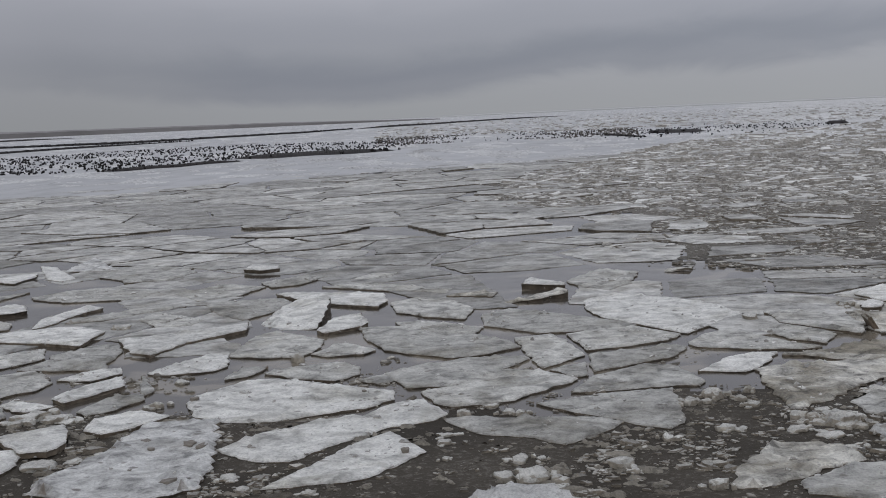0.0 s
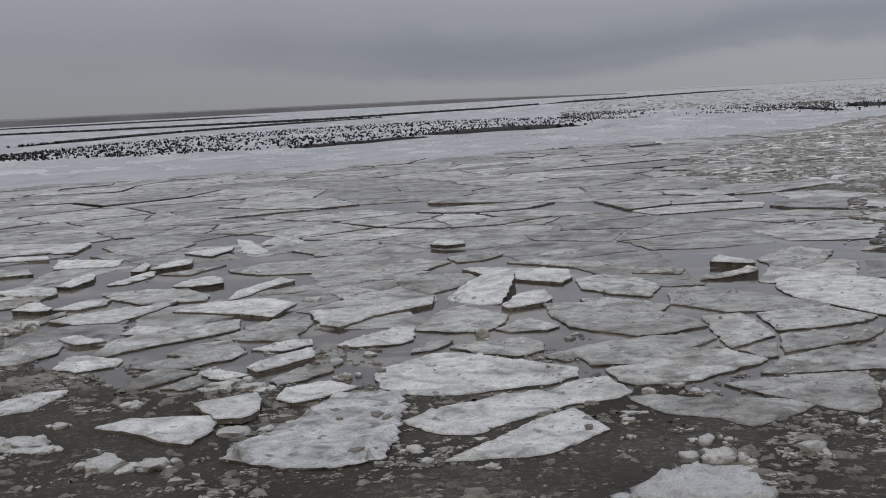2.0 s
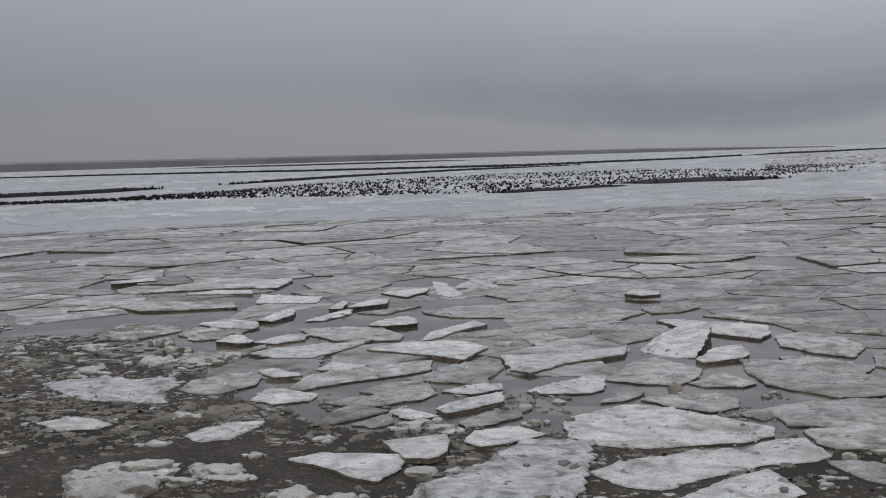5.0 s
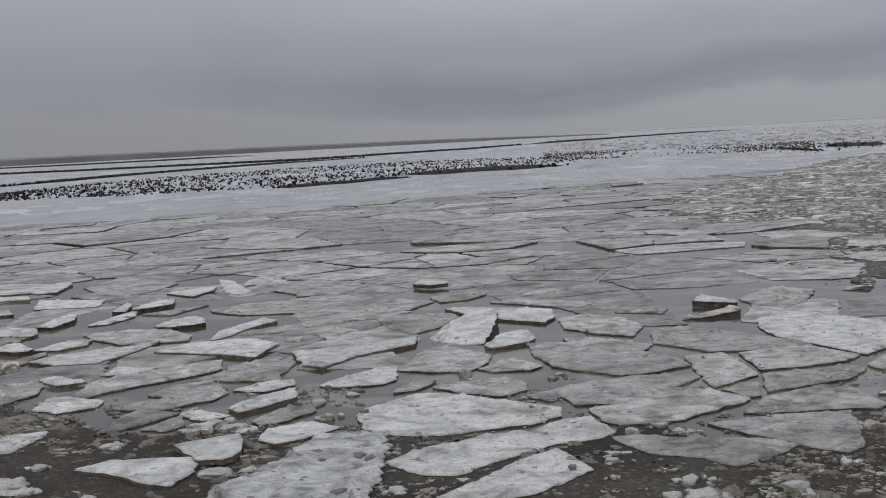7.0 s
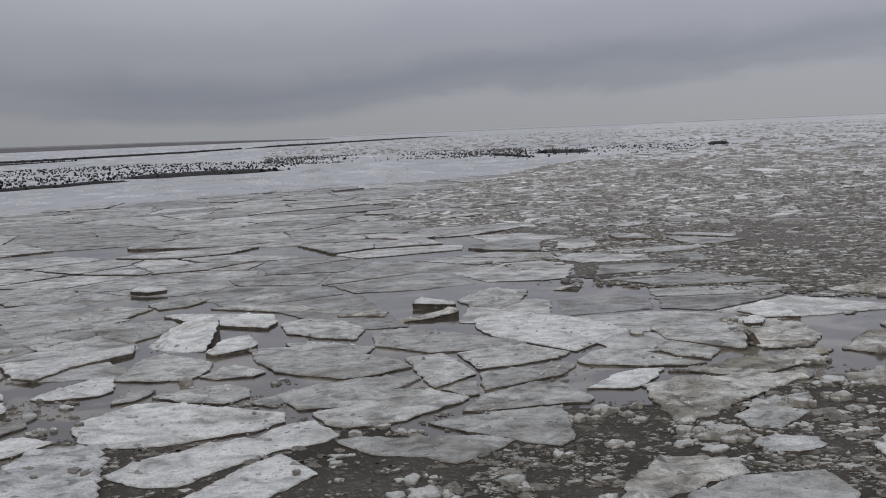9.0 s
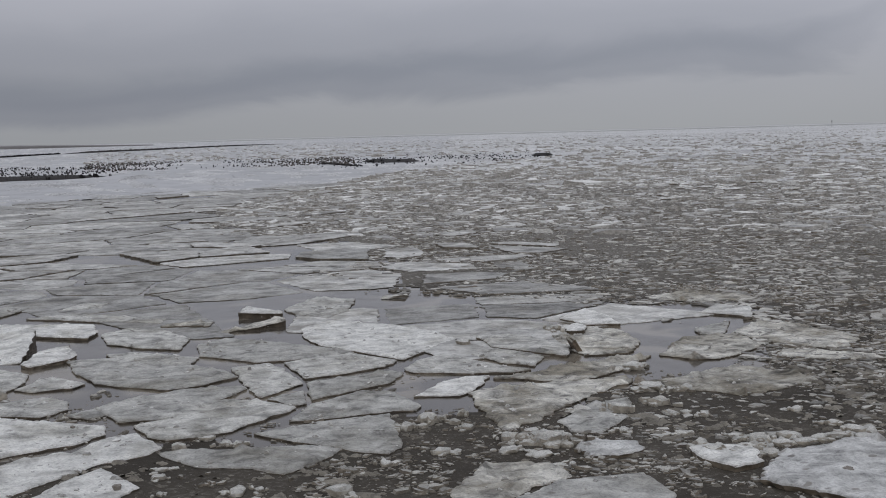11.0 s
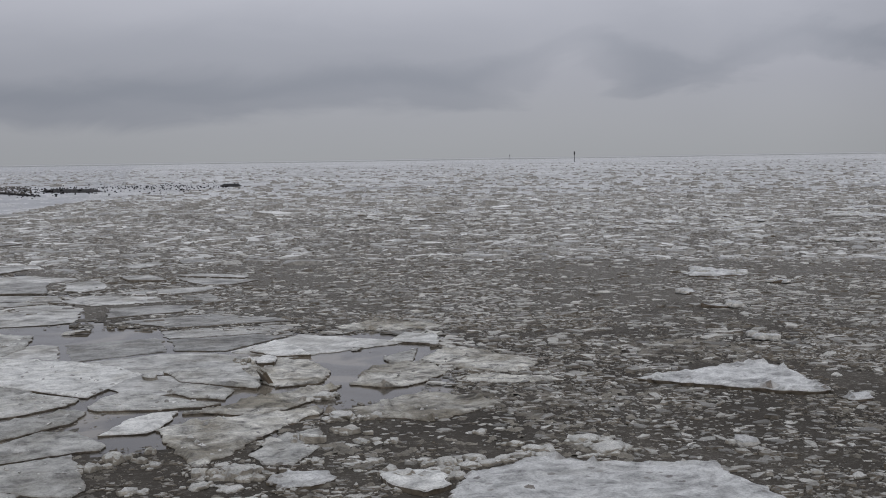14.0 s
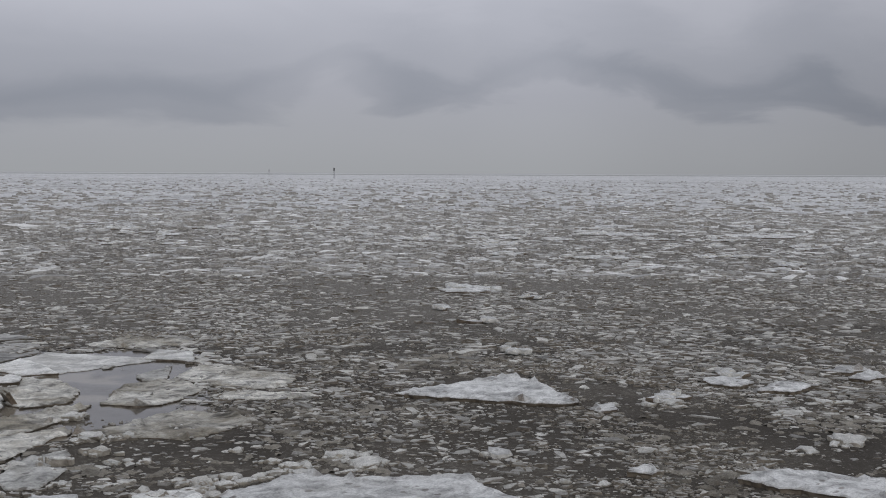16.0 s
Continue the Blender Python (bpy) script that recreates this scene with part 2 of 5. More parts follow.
def build_pack(t, s):
    p = place(t, (1.0, 0.4, 1.0))
    n1 = grain(t, p, 4.5, 6.0, 0.7, 0.7)
    n2 = grain(t, p, 0.12, 5.0, 0.6, 0.4)
    n3 = grain(t, place(t, (1.0, 0.25, 1.0)), 0.03, 4.0, 0.6)
    mass = maths(t, "ADD", n1, maths(t, "MULTIPLY", n2, 0.45))
    mass = maths(t, "ADD", mass, maths(t, "MULTIPLY", n3, 0.3))
    t.links.new(ramp(t, mass, (0.7, (0.11, 0.107, 0.1)), (0.78, (0.29, 0.29, 0.282)), (0.88, (0.5, 0.505, 0.497)), (1.0, (0.64, 0.645, 0.633))), s.inputs["Base Color"])
    relief(t, s, n1, 0.8, 0.15)


M_PACK = material("broken_pack_ice", build_pack, 0.6, 0.25)


def plain(name, a, b, scale, rough=0.8, bump=0.3, dist=0.02):
    def build(t, s):
        g = grain(t, place(t), scale, 5.0, 0.6)
        t.links.new(ramp(t, g, (0.3, a), (0.7, b)), s.inputs["Base Color"])
        relief(t, s, g, bump, dist)
    return material(name, build, rough, 0.2)


M_TUFT = plain("dead_wet_grass", (0.007, 0.007, 0.007), (0.02, 0.018, 0.017), 3.0)
M_STEM = plain("dry_far_stems", (0.05, 0.043, 0.036), (0.12, 0.105, 0.09), 3.0)
M_BANK = plain("dark_mud_bank", (0.009, 0.008, 0.008), (0.028, 0.024, 0.022), 1.5)
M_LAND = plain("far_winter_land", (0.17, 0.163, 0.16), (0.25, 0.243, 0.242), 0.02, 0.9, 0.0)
# haze over the far shore is put into this pale colour, close to the sky's
M_SHORE = plain("far_haze_pale_shore", (0.47, 0.48, 0.48), (0.54, 0.55, 0.55), 0.02, 0.9, 0.0)
M_STEEL = plain("weathered_dark_steel", (0.03, 0.03, 0.032), (0.07, 0.07, 0.07), 4.0, 0.6)
M_PAINTED = plain("weathered_grey_paint", (0.16, 0.16, 0.165), (0.24, 0.24, 0.245), 4.0, 0.6)
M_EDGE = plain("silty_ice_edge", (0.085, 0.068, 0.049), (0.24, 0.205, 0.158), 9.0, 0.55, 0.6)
# darker copy of the silty edge: shade on thick slab sides, painted in
M_EDGE_SHADED = plain("wet_shaded_ice_edge", (0.035, 0.028, 0.02), (0.12, 0.1, 0.075), 7.0, 0.5, 0.6)
M_STONE = plain("wet_silty_ice_block", (0.12, 0.105, 0.085), (0.24, 0.22, 0.19), 14.0, 0.5, 0.5)


from mathutils import geometry


# ---- building helpers ----
def mesh_object(name, verts, faces, mat, parent=None, smooth=False):
    me = bpy.data.meshes.new(name)
    me.from_pydata(verts, [], faces)
    me.materials.append(mat)
    if smooth:
        me.polygons.foreach_set("use_smooth", [True] * len(me.polygons))
    me.update()
    ob = new(name, me)
    ob.parent = parent
    return ob


def part(name, verts, faces, mat, parent, label=""):
    return tagged(mesh_object(name, verts, faces, mat, parent), label)


def azimuth(x, y):
    return np.degrees(np.arctan2(-x, y))


def spot(az, d):
    a = radians(az)
    return (-math.sin(a) * d, math.cos(a) * d)


FRONT_AZ, FRONT_D = (-60, -33, -30, -27, -19, -12, 1, 11, 17, 20, 24, 27, 30, 36), (22, 21, 19, 15.5, 13, 12.9, 12.4, 12.9, 13.6, 14.3, 14.6, 15.8, 19, 23)
BRASH_D, BRASH_AZ = (8, 15, 18, 21, 22.5, 24, 30, 35, 39, 45, 60, 75, 107, 160, 400), (-31, -30, -29, -27, -16, -11.6, -10.4, -8.9, -3.5, -2.5, -2.8, -7, -11, -19, -24)
SHEET_AZ, SHEET_D = (-12, -7, -2, 2, 10, 14, 20, 28, 34, 40), (110, 78, 74, 70, 63, 60, 61, 59, 44, 42)


def wobble(x, y, scale, seed=0.0):
    return noise.noise(Vector((x * scale + seed, y * scale - seed, seed)))


def slush_at(x, y):
    """Positive inside the slush and brash, in about metres."""
    az, d = float(azimuth(x, y)), math.hypot(x, y)
    w = wobble(x, y, 0.5, 3.0) * 1.2 + wobble(x, y, 1.7, 8.0) * 0.5
    front = float(np.interp(az, FRONT_AZ, FRONT_D)) - d
    brash = (float(np.interp(d, BRASH_D, BRASH_AZ)) - az) * d * 0.0175
    return max(front, brash) + w


# ---- structure ----
def disc(name, radius, z, mat):
    rings = [0, 6, 14, 30, 60, 120, 300, 800, 2000, radius]
    n = 64
    v, f = [(0, 0, z)], []
    for r in rings[1:]:
        v += [(r * math.cos(2 * math.pi * i / n), r * math.sin(2 * math.pi * i / n), z) for i in range(n)]
    f += [(0, 1 + i, 1 + (i + 1) % n) for i in range(n)]
    for k in range(len(rings) - 2):
        a, b = 1 + k * n, 1 + (k + 1) * n
        f += [(a + i, b + i, b + (i + 1) % n, a + (i + 1) % n) for i in range(n)]
    return mesh_object(name, v, f, mat)


water = tagged(disc("water", 4600, 0.0, M_WATER), "still grey silty sea water between the floes", "water", kind="structure")


def fan_sheet(name, az0, az1, naz, dists, inside, lift, mat):
    """A sheet over part of the water, on a fan of rays, with an uneven edge; lift(x, y) is its height."""
    idx, v, f = {}, [], []
    azs = np.linspace(az0, az1, naz)
    def vert(i, j):
        if (i, j) not in idx:
            x, y = spot(azs[i], dists[j])
            idx[i, j] = len(v)
            v.append((x, y, lift(x, y)))
        return idx[i, j]
    ok = [[inside(*spot(a, d)) > 0 for d in dists] for a in azs]
    for i in range(naz - 1):
        for j in range(len(dists) - 1):
            if ok[i][j] + ok[i + 1][j] + ok[i][j + 1] + ok[i + 1][j + 1] >= 3:
                f.append((vert(i, j), vert(i, j + 1), vert(i + 1, j + 1), vert(i + 1, j)))
    return mesh_object(name, v, f, mat, smooth=True)


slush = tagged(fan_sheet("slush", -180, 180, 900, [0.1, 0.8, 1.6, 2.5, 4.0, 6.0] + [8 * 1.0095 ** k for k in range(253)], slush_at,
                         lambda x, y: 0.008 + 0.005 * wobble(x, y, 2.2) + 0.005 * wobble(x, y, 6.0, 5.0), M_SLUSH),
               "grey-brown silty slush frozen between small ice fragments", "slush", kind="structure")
far_d = [40 * 1.035 ** k for k in range(136)]


def pack_at(x, y):
    az, d = float(azimuth(x, y)), math.hypot(x, y)
    return min(d - 70 + 4 * wobble(x, y, 0.12) + 2.5 * wobble(x, y, 0.5), 1.0)


pack = tagged(fan_sheet("pack_ice", -75, 65, 420, far_d, pack_at, lambda x, y: 0.034 + 0.014 * wobble(x, y, 0.6), M_PACK),
              "white and grey field of broken pack ice", "pack ice", kind="structure")


def ray_sheet(name, az0, az1, naz, start, end, rows, lift, mat):
    """A sheet from an uneven near edge out to the distance, row by row along rays."""
    v, f = [], []
    for a in np.linspace(az0, az1, naz):
        d0 = start(a)
        for k in range(rows):
            x, y = spot(a, d0 * (end / d0) ** ((k / (rows - 1)) ** 1.4))
            v.append((x, y, lift(x, y) if k else 0.0))
    for i in range(naz - 1):
        f += [(i * rows + k, i * rows + k + 1, (i + 1) * rows + k + 1, (i + 1) * rows + k) for k in range(rows - 1)]
    return mesh_object(name, v, f, mat, smooth=True)


def sheet_start(a):
    d = max(float(np.interp(a, SHEET_AZ, SHEET_D)), float(np.interp(-a, (2.5, 7, 11, 13, 15), (60, 76, 106, 200, 4000))))
    return d + d * (0.05 * wobble(a * 0.25, 0.0, 1.0, 2.0) + 0.02 * wobble(a * 1.5, 0.0, 1.0, 4.0) + 0.008 * wobble(a * 6, 0.0, 1.0, 7.0))


sheet = tagged(ray_sheet("ice_sheet", 65, -15, 1300, sheet_start, 4400, 60, lambda x, y: 0.035 + 0.012 * wobble(x, y, 0.3), M_SHEET),
               "smooth pale frozen ice sheet with fine cracks", "ice sheet", kind="structure")


def chunk_mesh(w, h, seed, deep=0.8, fine=3):
    """A broken, weather-rounded chunk of ice with a flattish top, on a flat base."""
    bm = bmesh.new()
    bmesh.ops.create_icosphere(bm, subdivisions=fine, radius=1.0)
    off = Vector((seed * 1.3, seed * 0.7, seed * 0.4))
    for q in bm.verts:
        c = q.co
        boxy = (c.x ** 4 + c.y ** 4 + c.z ** 4) ** -0.25
        n = 0.55 + 0.45 * boxy + 0.42 * noise.fractal(c * 1.3 + off, 0.7, 2.1, 5) + 0.1 * noise.fractal(c * 6.0 - off, 0.6, 2.3, 4)
        z = c.z * n
        z = min(z, 0.72 + 0.25 * noise.noise(c * 1.7 - off) + 0.12 * noise.fractal(c * 7.0 + off, 0.6, 2.3, 4))
        q.co = Vector((c.x * n * w / 2, c.y * n * w * deep / 2, max(-0.2, z) * h))
    me = bpy.data.meshes.new("chunk")
    bm.to_mesh(me)
    bm.free()
    me.polygons.foreach_set("use_smooth", [True] * len(me.polygons))
    return me


# ---- ice floes ----
FLOES = []
TOPS = {"white": M_WHITE, "pale": M_PALE, "grey": M_GREY, "dirty": M_DIRTY}
WORDS = {"white": "bright snow-crusted ice floe lying in brown slush", "pale": "pale grey ice floe with pitted granular crust",
         "grey": "flat grey ice floe with wet silty edges", "dirty": "silt-stained grey ice floe with dark patches"}


def outline(corners, step, rough, seed):
    """A broken ice edge: the corners joined, split into short steps and made uneven."""
    pts = []
    n = len(corners)
    for i in range(n):
        a, b = Vector(corners[i]), Vector(corners[(i + 1) % n])
        k = max(1, round((b - a).length / step))
        side = Vector((b.y - a.y, a.x - b.x)).normalized()
        for j in range(k):
            p = a.lerp(b, j / k)
            w = noise.fractal(Vector((p.x * 4.6 + seed, p.y * 4.6, seed)), 0.75, 2.2, 4)
            pts.append(p + side * w * rough)
    return pts


def slab(corners, top, thick, step, rough, seed, rings=(0.99, 0.95, 0.82, 0.6, 0.35, 0.12), relief_z=0.012):
    """A slab with an uneven outline, worn rim and rolling top, local to its middle: vertices, side faces, top faces."""
    edge = outline(corners, step, rough, seed)
    n = len(edge)
    v, side, top_f = [], [], []
    def ring(scale, z, bumpy, shift=0.0):
        for p in edge:
            q = p * scale
            w = noise.noise(Vector((p.x * 7 + seed, p.y * 7, 2.0)))
            q = q + p.normalized() * shift * (0.5 + w)
            h = bumpy * noise.fractal(Vector((q.x * 2.6 + seed, q.y * 2.6, 4.0)), 0.8, 2.1, 5)
            v.append((q.x, q.y, z + h))
    rim = min(0.014, thick * 0.25)
    ring(0.97, top - thick, 0)
    ring(1.0, top - thick * 0.45, 0.004, -0.02)
    ring(1.0, top - rim, 0.006)
    for s in rings:
        ring(s, top + (0.004 if s < 0.95 else 0), relief_z * (1 if s < 0.98 else 0.5))
    v.append((0, 0, top))
    for k in range(2 + len(rings)):
        a, b = k * n, (k + 1) * n
        (side if k < 2 else top_f).extend((a + i, a + (i + 1) % n, b + (i + 1) % n, b + i) for i in range(n))
    a = (2 + len(rings)) * n
    top_f += [(a + i, a + (i + 1) % n, len(v) - 1) for i in range(n)]
    side.append(tuple(range(n - 1, -1, -1)))
    return v, side, top_f


def inside_poly(px, py, poly):
    hit = False
    for (x1, y1), (x2, y2) in zip(poly, poly[1:] + poly[:1]):
        if (y1 > py) != (y2 > py) and px < (x2 - x1) * (py - y1) / (y2 - y1) + x1:
            hit = not hit
    return hit


def crust_mesh(edge, top, seed, relief_z, step):
    """The rolling top of a floe: a worn rim just inside the outline, and a triangle net over the rest."""
    n = len(edge)
    inner = []
    for i, p in enumerate(edge):
        along = (edge[(i + 1) % n] - edge[i - 1]).normalized()
        inner.append(p + Vector((-along.y, along.x)) * 0.012)
    x0, x1 = min(p.x for p in inner), max(p.x for p in inner)
    y0, y1 = min(p.y for p in inner), max(p.y for p in inner)
    poly = [(p.x, p.y) for p in inner]
    rnd = random.Random(int(seed * 1000))
    net = list(inner)
    ring = np.array(poly)
    def gap(q):
        return float(((ring - (q.x, q.y)) ** 2).sum(1).min())
    for i in range(int((x1 - x0) / step) + 1):
        for j in range(int((y1 - y0) / step) + 1):
            q = Vector((x0 + (i + rnd.uniform(0.1, 0.9)) * step, y0 + (j + rnd.uniform(0.1, 0.9)) * step))
            if inside_poly(q.x, q.y, poly) and gap(q) > (step * 0.4) ** 2:
                net.append(q)
    verts, _, faces, origin, _, _ = geometry.delaunay_2d_cdt(net, [(i, (i + 1) % n) for i in range(n)], [], 1, 1e-5)
    rim = {k for k, o in enumerate(origin) if any(i < n for i in o)}
    out = []
    for k, p in enumerate(verts):
        h = relief_z * noise.fractal(Vector((p.x * 2.6 + seed, p.y * 2.6, 4.0)), 0.8, 2.1, 5)
        h += 0.35 * relief_z * noise.noise(Vector((p.x * 14 + seed, p.y * 14, 1.0)))
        if k not in rim:  # crumbs pushed up along the edge
            h += 2.6 * relief_z * min(1.0, gap(p) / 0.0016) * math.exp(-gap(p) / 0.012) * max(0.0, 0.25 + 1.4 * noise.noise(Vector((p.x * 5 + seed, p.y * 5, 9.0)))) * (0.6 + rnd.random())
        out.append((p.x, p.y, top + (0.3 * h if k in rim else h + 0.004)))
    return out, [tuple(q) for q in faces]


def used(v, faces):
    """The vertices that the faces need, and the faces renumbered."""
    ids = sorted({i for q in faces for i in q})
    back = {i: k for k, i in enumerate(ids)}
    return [v[i] for i in ids], [tuple(back[i] for i in q) for q in faces]


def ice_floe(x, y, tone, corners, top=0.03, thick=0.07, tilt=0.0, axis=0.0):
    seed = x * 1.7 + y * 0.9
    far = y > 22
    step, rough = 0.09 if far else 0.045, 0.07 if tone in ("dirty", "white") else 0.038
    v, side, cover = slab(corners, top, thick, step, rough, seed, (0.99,), 0.0)
    edge = outline(corners, step, rough, seed)
    n = len(edge)
    net_v, net_f = crust_mesh(edge, top, seed, 0.026 if tone in ("dirty", "white") else 0.013, 0.16 if far else 0.085)
    rim_v = v[2 * n:3 * n]
    side = side[:n * 2]
    # the worn lip between the broken edge and the crust
    flat = np.array(net_v)[:, :2]
    near_rim = [int(((flat - (p.x, p.y)) ** 2).sum(1).argmin()) for p in edge]
    o = len(net_v)
    net_v = net_v + rim_v
    net_f = net_f + [q for q in ((o + i, o + (i + 1) % n, near_rim[(i + 1) % n], near_rim[i]) for i in range(n)) if len(set(q)) == 4]
    root = tagged(new("ice_floe"), WORDS[tone] if thick < 0.11 else "thick lifted ice slab, its silty edge painted dark with shade", "ice floe", "ice floes")
    root.matrix_world = pose(x, y, 0, 0, 0, axis) @ pose(0, 0, 0, tilt) @ pose(0, 0, 0, 0, 0, -axis)
    part("slab", *used(v, side), M_EDGE if thick < 0.095 else M_EDGE_SHADED, root, "wet silty broken ice edge")
    crust = part("crust", net_v, net_f, TOPS[tone], root, "granular frozen crust")
    crust.data.polygons.foreach_set("use_smooth", [True] * len(crust.data.polygons))
    FLOES.append([(x + a, y + b) for a, b in corners])
    return root


ice_floe(2.81, 10.07, "dirty", ((-0.63, -0.64), (-0.29, -0.59), (0.01, -0.39), (0.26, -0.22), (0.57, -0.03), (0.58, 0.29), (0.37, 0.57), (0.03, 0.58), (-0.19, 0.35), (-0.52, -0.19)))
ice_floe(3.43, 9.44, "grey", ((-0.75, -0.24), (-0.19, -0.50), (0.41, -0.54), (0.61, -0.12), (0.60, 0.52), (0.19, 0.52), (-0.20, 0.50), (-0.73, 0.08)))
ice_floe(4.11, 13.23, "dirty", ((-0.81, -0.70), (-0.76, -1.38), (-0.38, -1.12), (0.15, -0.46), (0.64, -0.01), (1.28, 0.44), (1.37, 0.82), (0.83, 0.72), (0.20, 0.74), (-0.28, 0.78), (-0.70, 0.49)))
ice_floe(4.39, 12.15, "grey", ((-0.47, -0.56), (-0.23, -0.72), (0.31, -0.12), (0.19, 0.06), (0.56, 0.46), (0.64, 0.74), (0.10, 0.53), (-0.47, -0.12)))
ice_floe(-1.84, 13.26, "pale", ((-0.84, -0.61), (-0.52, -0.91), (0.01, -1.01), (0.33, -0.83), (0.90, -0.61), (1.22, -0.23), (1.20, 0.18), (0.56, 0.60), (-0.14, 1.06), (-0.54, 1.08), (-0.85, 0.60), (-1.02, 0.34), (-1.03, -0.01)))
ice_floe(-1.13, 11.80, "pale", ((-0.96, -0.70), (-0.65, -1.00), (-0.35, -1.05), (-0.03, -0.62), (0.51, 0.01), (0.95, 0.23), (1.07, 0.49), (0.83, 1.17), (0.53, 1.04), (0.21, 0.53), (-0.24, 0.44), (-0.79, -0.09), (-1.09, -0.55)))
ice_floe(-0.85, 10.69, "pale", ((-0.39, -0.68), (0.07, -0.61), (0.43, -0.10), (0.61, 0.20), (0.24, 0.97), (0.04, 0.73), (-0.20, 0.33), (-0.49, -0.22), (-0.78, -0.75)))
ice_floe(-2.79, 10.93, "white", ((-0.43, 0.46), (-0.77, -0.48), (-0.80, -0.94), (-0.30, -1.13), (0.25, -1.21), (0.67, -0.92), (0.66, -0.31), (0.41, 1.40), (-0.31, 1.47)), top=0.05)
ice_floe(0.78, 11.60, "grey", ((-0.53, -0.22), (-0.12, -0.33), (0.21, -0.69), (0.56, -0.35), (0.85, 0.03), (0.59, 0.28), (-0.24, 0.39), (-0.62, 0.53), (-0.90, 0.46)))
ice_floe(1.76, 12.26, "grey", ((-0.53, -0.16), (-0.24, -0.49), (-0.01, -0.76), (0.25, -0.95), (0.48, -0.63), (0.48, -0.28), (0.56, 0.33), (0.59, 0.72), (-0.21, 0.58), (-0.59, 0.42), (-0.92, 0.30)))
ice_floe(2.10, 13.53, "grey", ((-0.42, -0.55), (0.14, -0.44), (0.53, -0.46), (0.68, -0.27), (0.50, 0.51), (0.16, 0.78), (-0.51, 0.19), (-0.84, -0.52)))
ice_floe(0.04, 14.39, "grey", ((-0.68, -0.42), (-0.54, -0.83), (0.03, -0.80), (0.43, -0.28), (0.93, 0.56), (0.89, 0.71), (0.19, 0.73), (-0.43, 0.41), (-0.83, -0.01)))
ice_floe(0.51, 13.43, "grey", ((-0.70, -0.67), (-0.52, -0.86), (-0.23, -0.84), (0.07, -0.72), (0.33, -0.42), (0.73, -0.02), (0.91, 0.23), (0.54, 0.72), (0.16, 0.90), (-0.18, 0.72), (-0.51, 0.12), (-0.85, -0.10)))
ice_floe(1.41, 14.12, "grey", ((-0.07, -0.34), (0.14, -0.30), (0.18, 0.41), (-0.26, 0.07)))
ice_floe(1.23, 15.51, "grey", ((-0.27, -0.42), (-0.16, -1.20), (0.42, -0.50), (0.38, -0.20), (0.28, 0.54), (0.13, 1.00), (-0.39, 0.83)))
ice_floe(2.22, 16.10, "grey", ((-0.51, -0.81), (-0.07, -0.69), (0.56, -0.36), (0.81, -0.01), (0.36, 0.68), (-0.18, 0.69), (-0.65, 0.36)))
ice_floe(2.21, 14.78, "grey", ((-0.58, -0.79), (-0.22, -0.54), (0.44, -0.15), (0.75, 0.44), (0.59, 0.63), (0.06, 0.42), (-0.54, 0.22)))
ice_floe(1.36, 17.59, "grey", ((-0.86, -0.16), (-0.53, -0.48), (-0.17, -0.94), (0.60, -0.91), (1.21, -0.70), (1.07, -0.33), (0.36, 0.52), (-0.43, 1.29), (-0.88, 0.81)))
ice_floe(3.04, 18.14, "pale", ((-0.96, 0.24), (-0.87, -0.41), (-0.30, -1.35), (0.08, -1.98), (0.54, -1.43), (1.13, -0.62), (0.98, 0.23), (0.39, 1.17), (-0.40, 1.86), (-0.93, 1.27)))
ice_floe(3.67, 15.45, "grey", ((-0.63, -0.24), (-0.19, -0.46), (0.58, -0.68), (0.84, -0.60), (0.56, -0.26), (0.29, 0.33), (0.06, 0.91), (-0.40, 0.50), (-0.68, 0.04)))
ice_floe(4.50, 15.79, "grey", ((-0.20, -0.34), (0.12, -0.70), (0.42, -0.17), (0.27, 0.29), (-0.09, 0.61), (-0.45, 0.35)))
ice_floe(4.96, 16.60, "grey", ((-0.49, -0.01), (-0.08, -0.66), (0.27, -1.09), (0.55, -0.39), (0.35, 0.23), (0.13, 0.80), (-0.49, 0.87)), top=0.05)
ice_floe(3.36, 14.15, "pale", ((-0.08, -0.51), (0.18, -0.22), (0.55, 0.48), (0.31, 0.53), (-0.07, 0.34), (-0.59, -0.37)))
ice_floe(5.10, 14.60, "dirty", ((-0.48, -0.62), (-0.02, -0.55), (0.65, 0.01), (1.18, 0.64), (0.73, 0.64), (-0.00, 0.35), (-0.69, 0.07), (-1.17, -0.09)))
ice_floe(-3.82, 17.31, "pale", ((-0.46, -0.92), (-0.12, -1.23), (0.18, -0.36), (0.89, 0.51), (0.82, 1.13), (-0.22, 0.41), (-0.89, 0.12)), top=0.06, thick=0.09)
ice_floe(-3.27, 20.17, "grey", ((-0.39, -0.67), (0.11, -1.30), (0.46, -0.68), (0.70, 0.33), (0.45, 0.86), (-0.14, 0.91), (-0.81, 0.59)))
ice_floe(-1.80, 20.69, "pale", ((-0.59, -0.06), (-0.06, -0.66), (0.69, -1.12), (0.80, -0.48), (0.72, 0.34), (-0.89, 0.91), (-1.17, 0.79)), top=0.05)
ice_floe(-2.30, 18.81, "pale", ((-0.21, -0.92), (0.37, -0.97), (0.43, -0.22), (0.45, 0.85), (-0.02, 1.16), (-0.33, 0.66), (-0.58, -0.62)), top=0.085, thick=0.17, tilt=8, axis=-45)
ice_floe(-1.53, 18.03, "pale", ((-0.22, -0.80), (0.27, -0.36), (0.35, -0.08), (0.19, 0.86), (-0.21, 0.48), (-0.35, -0.53)), top=0.06, thick=0.09)
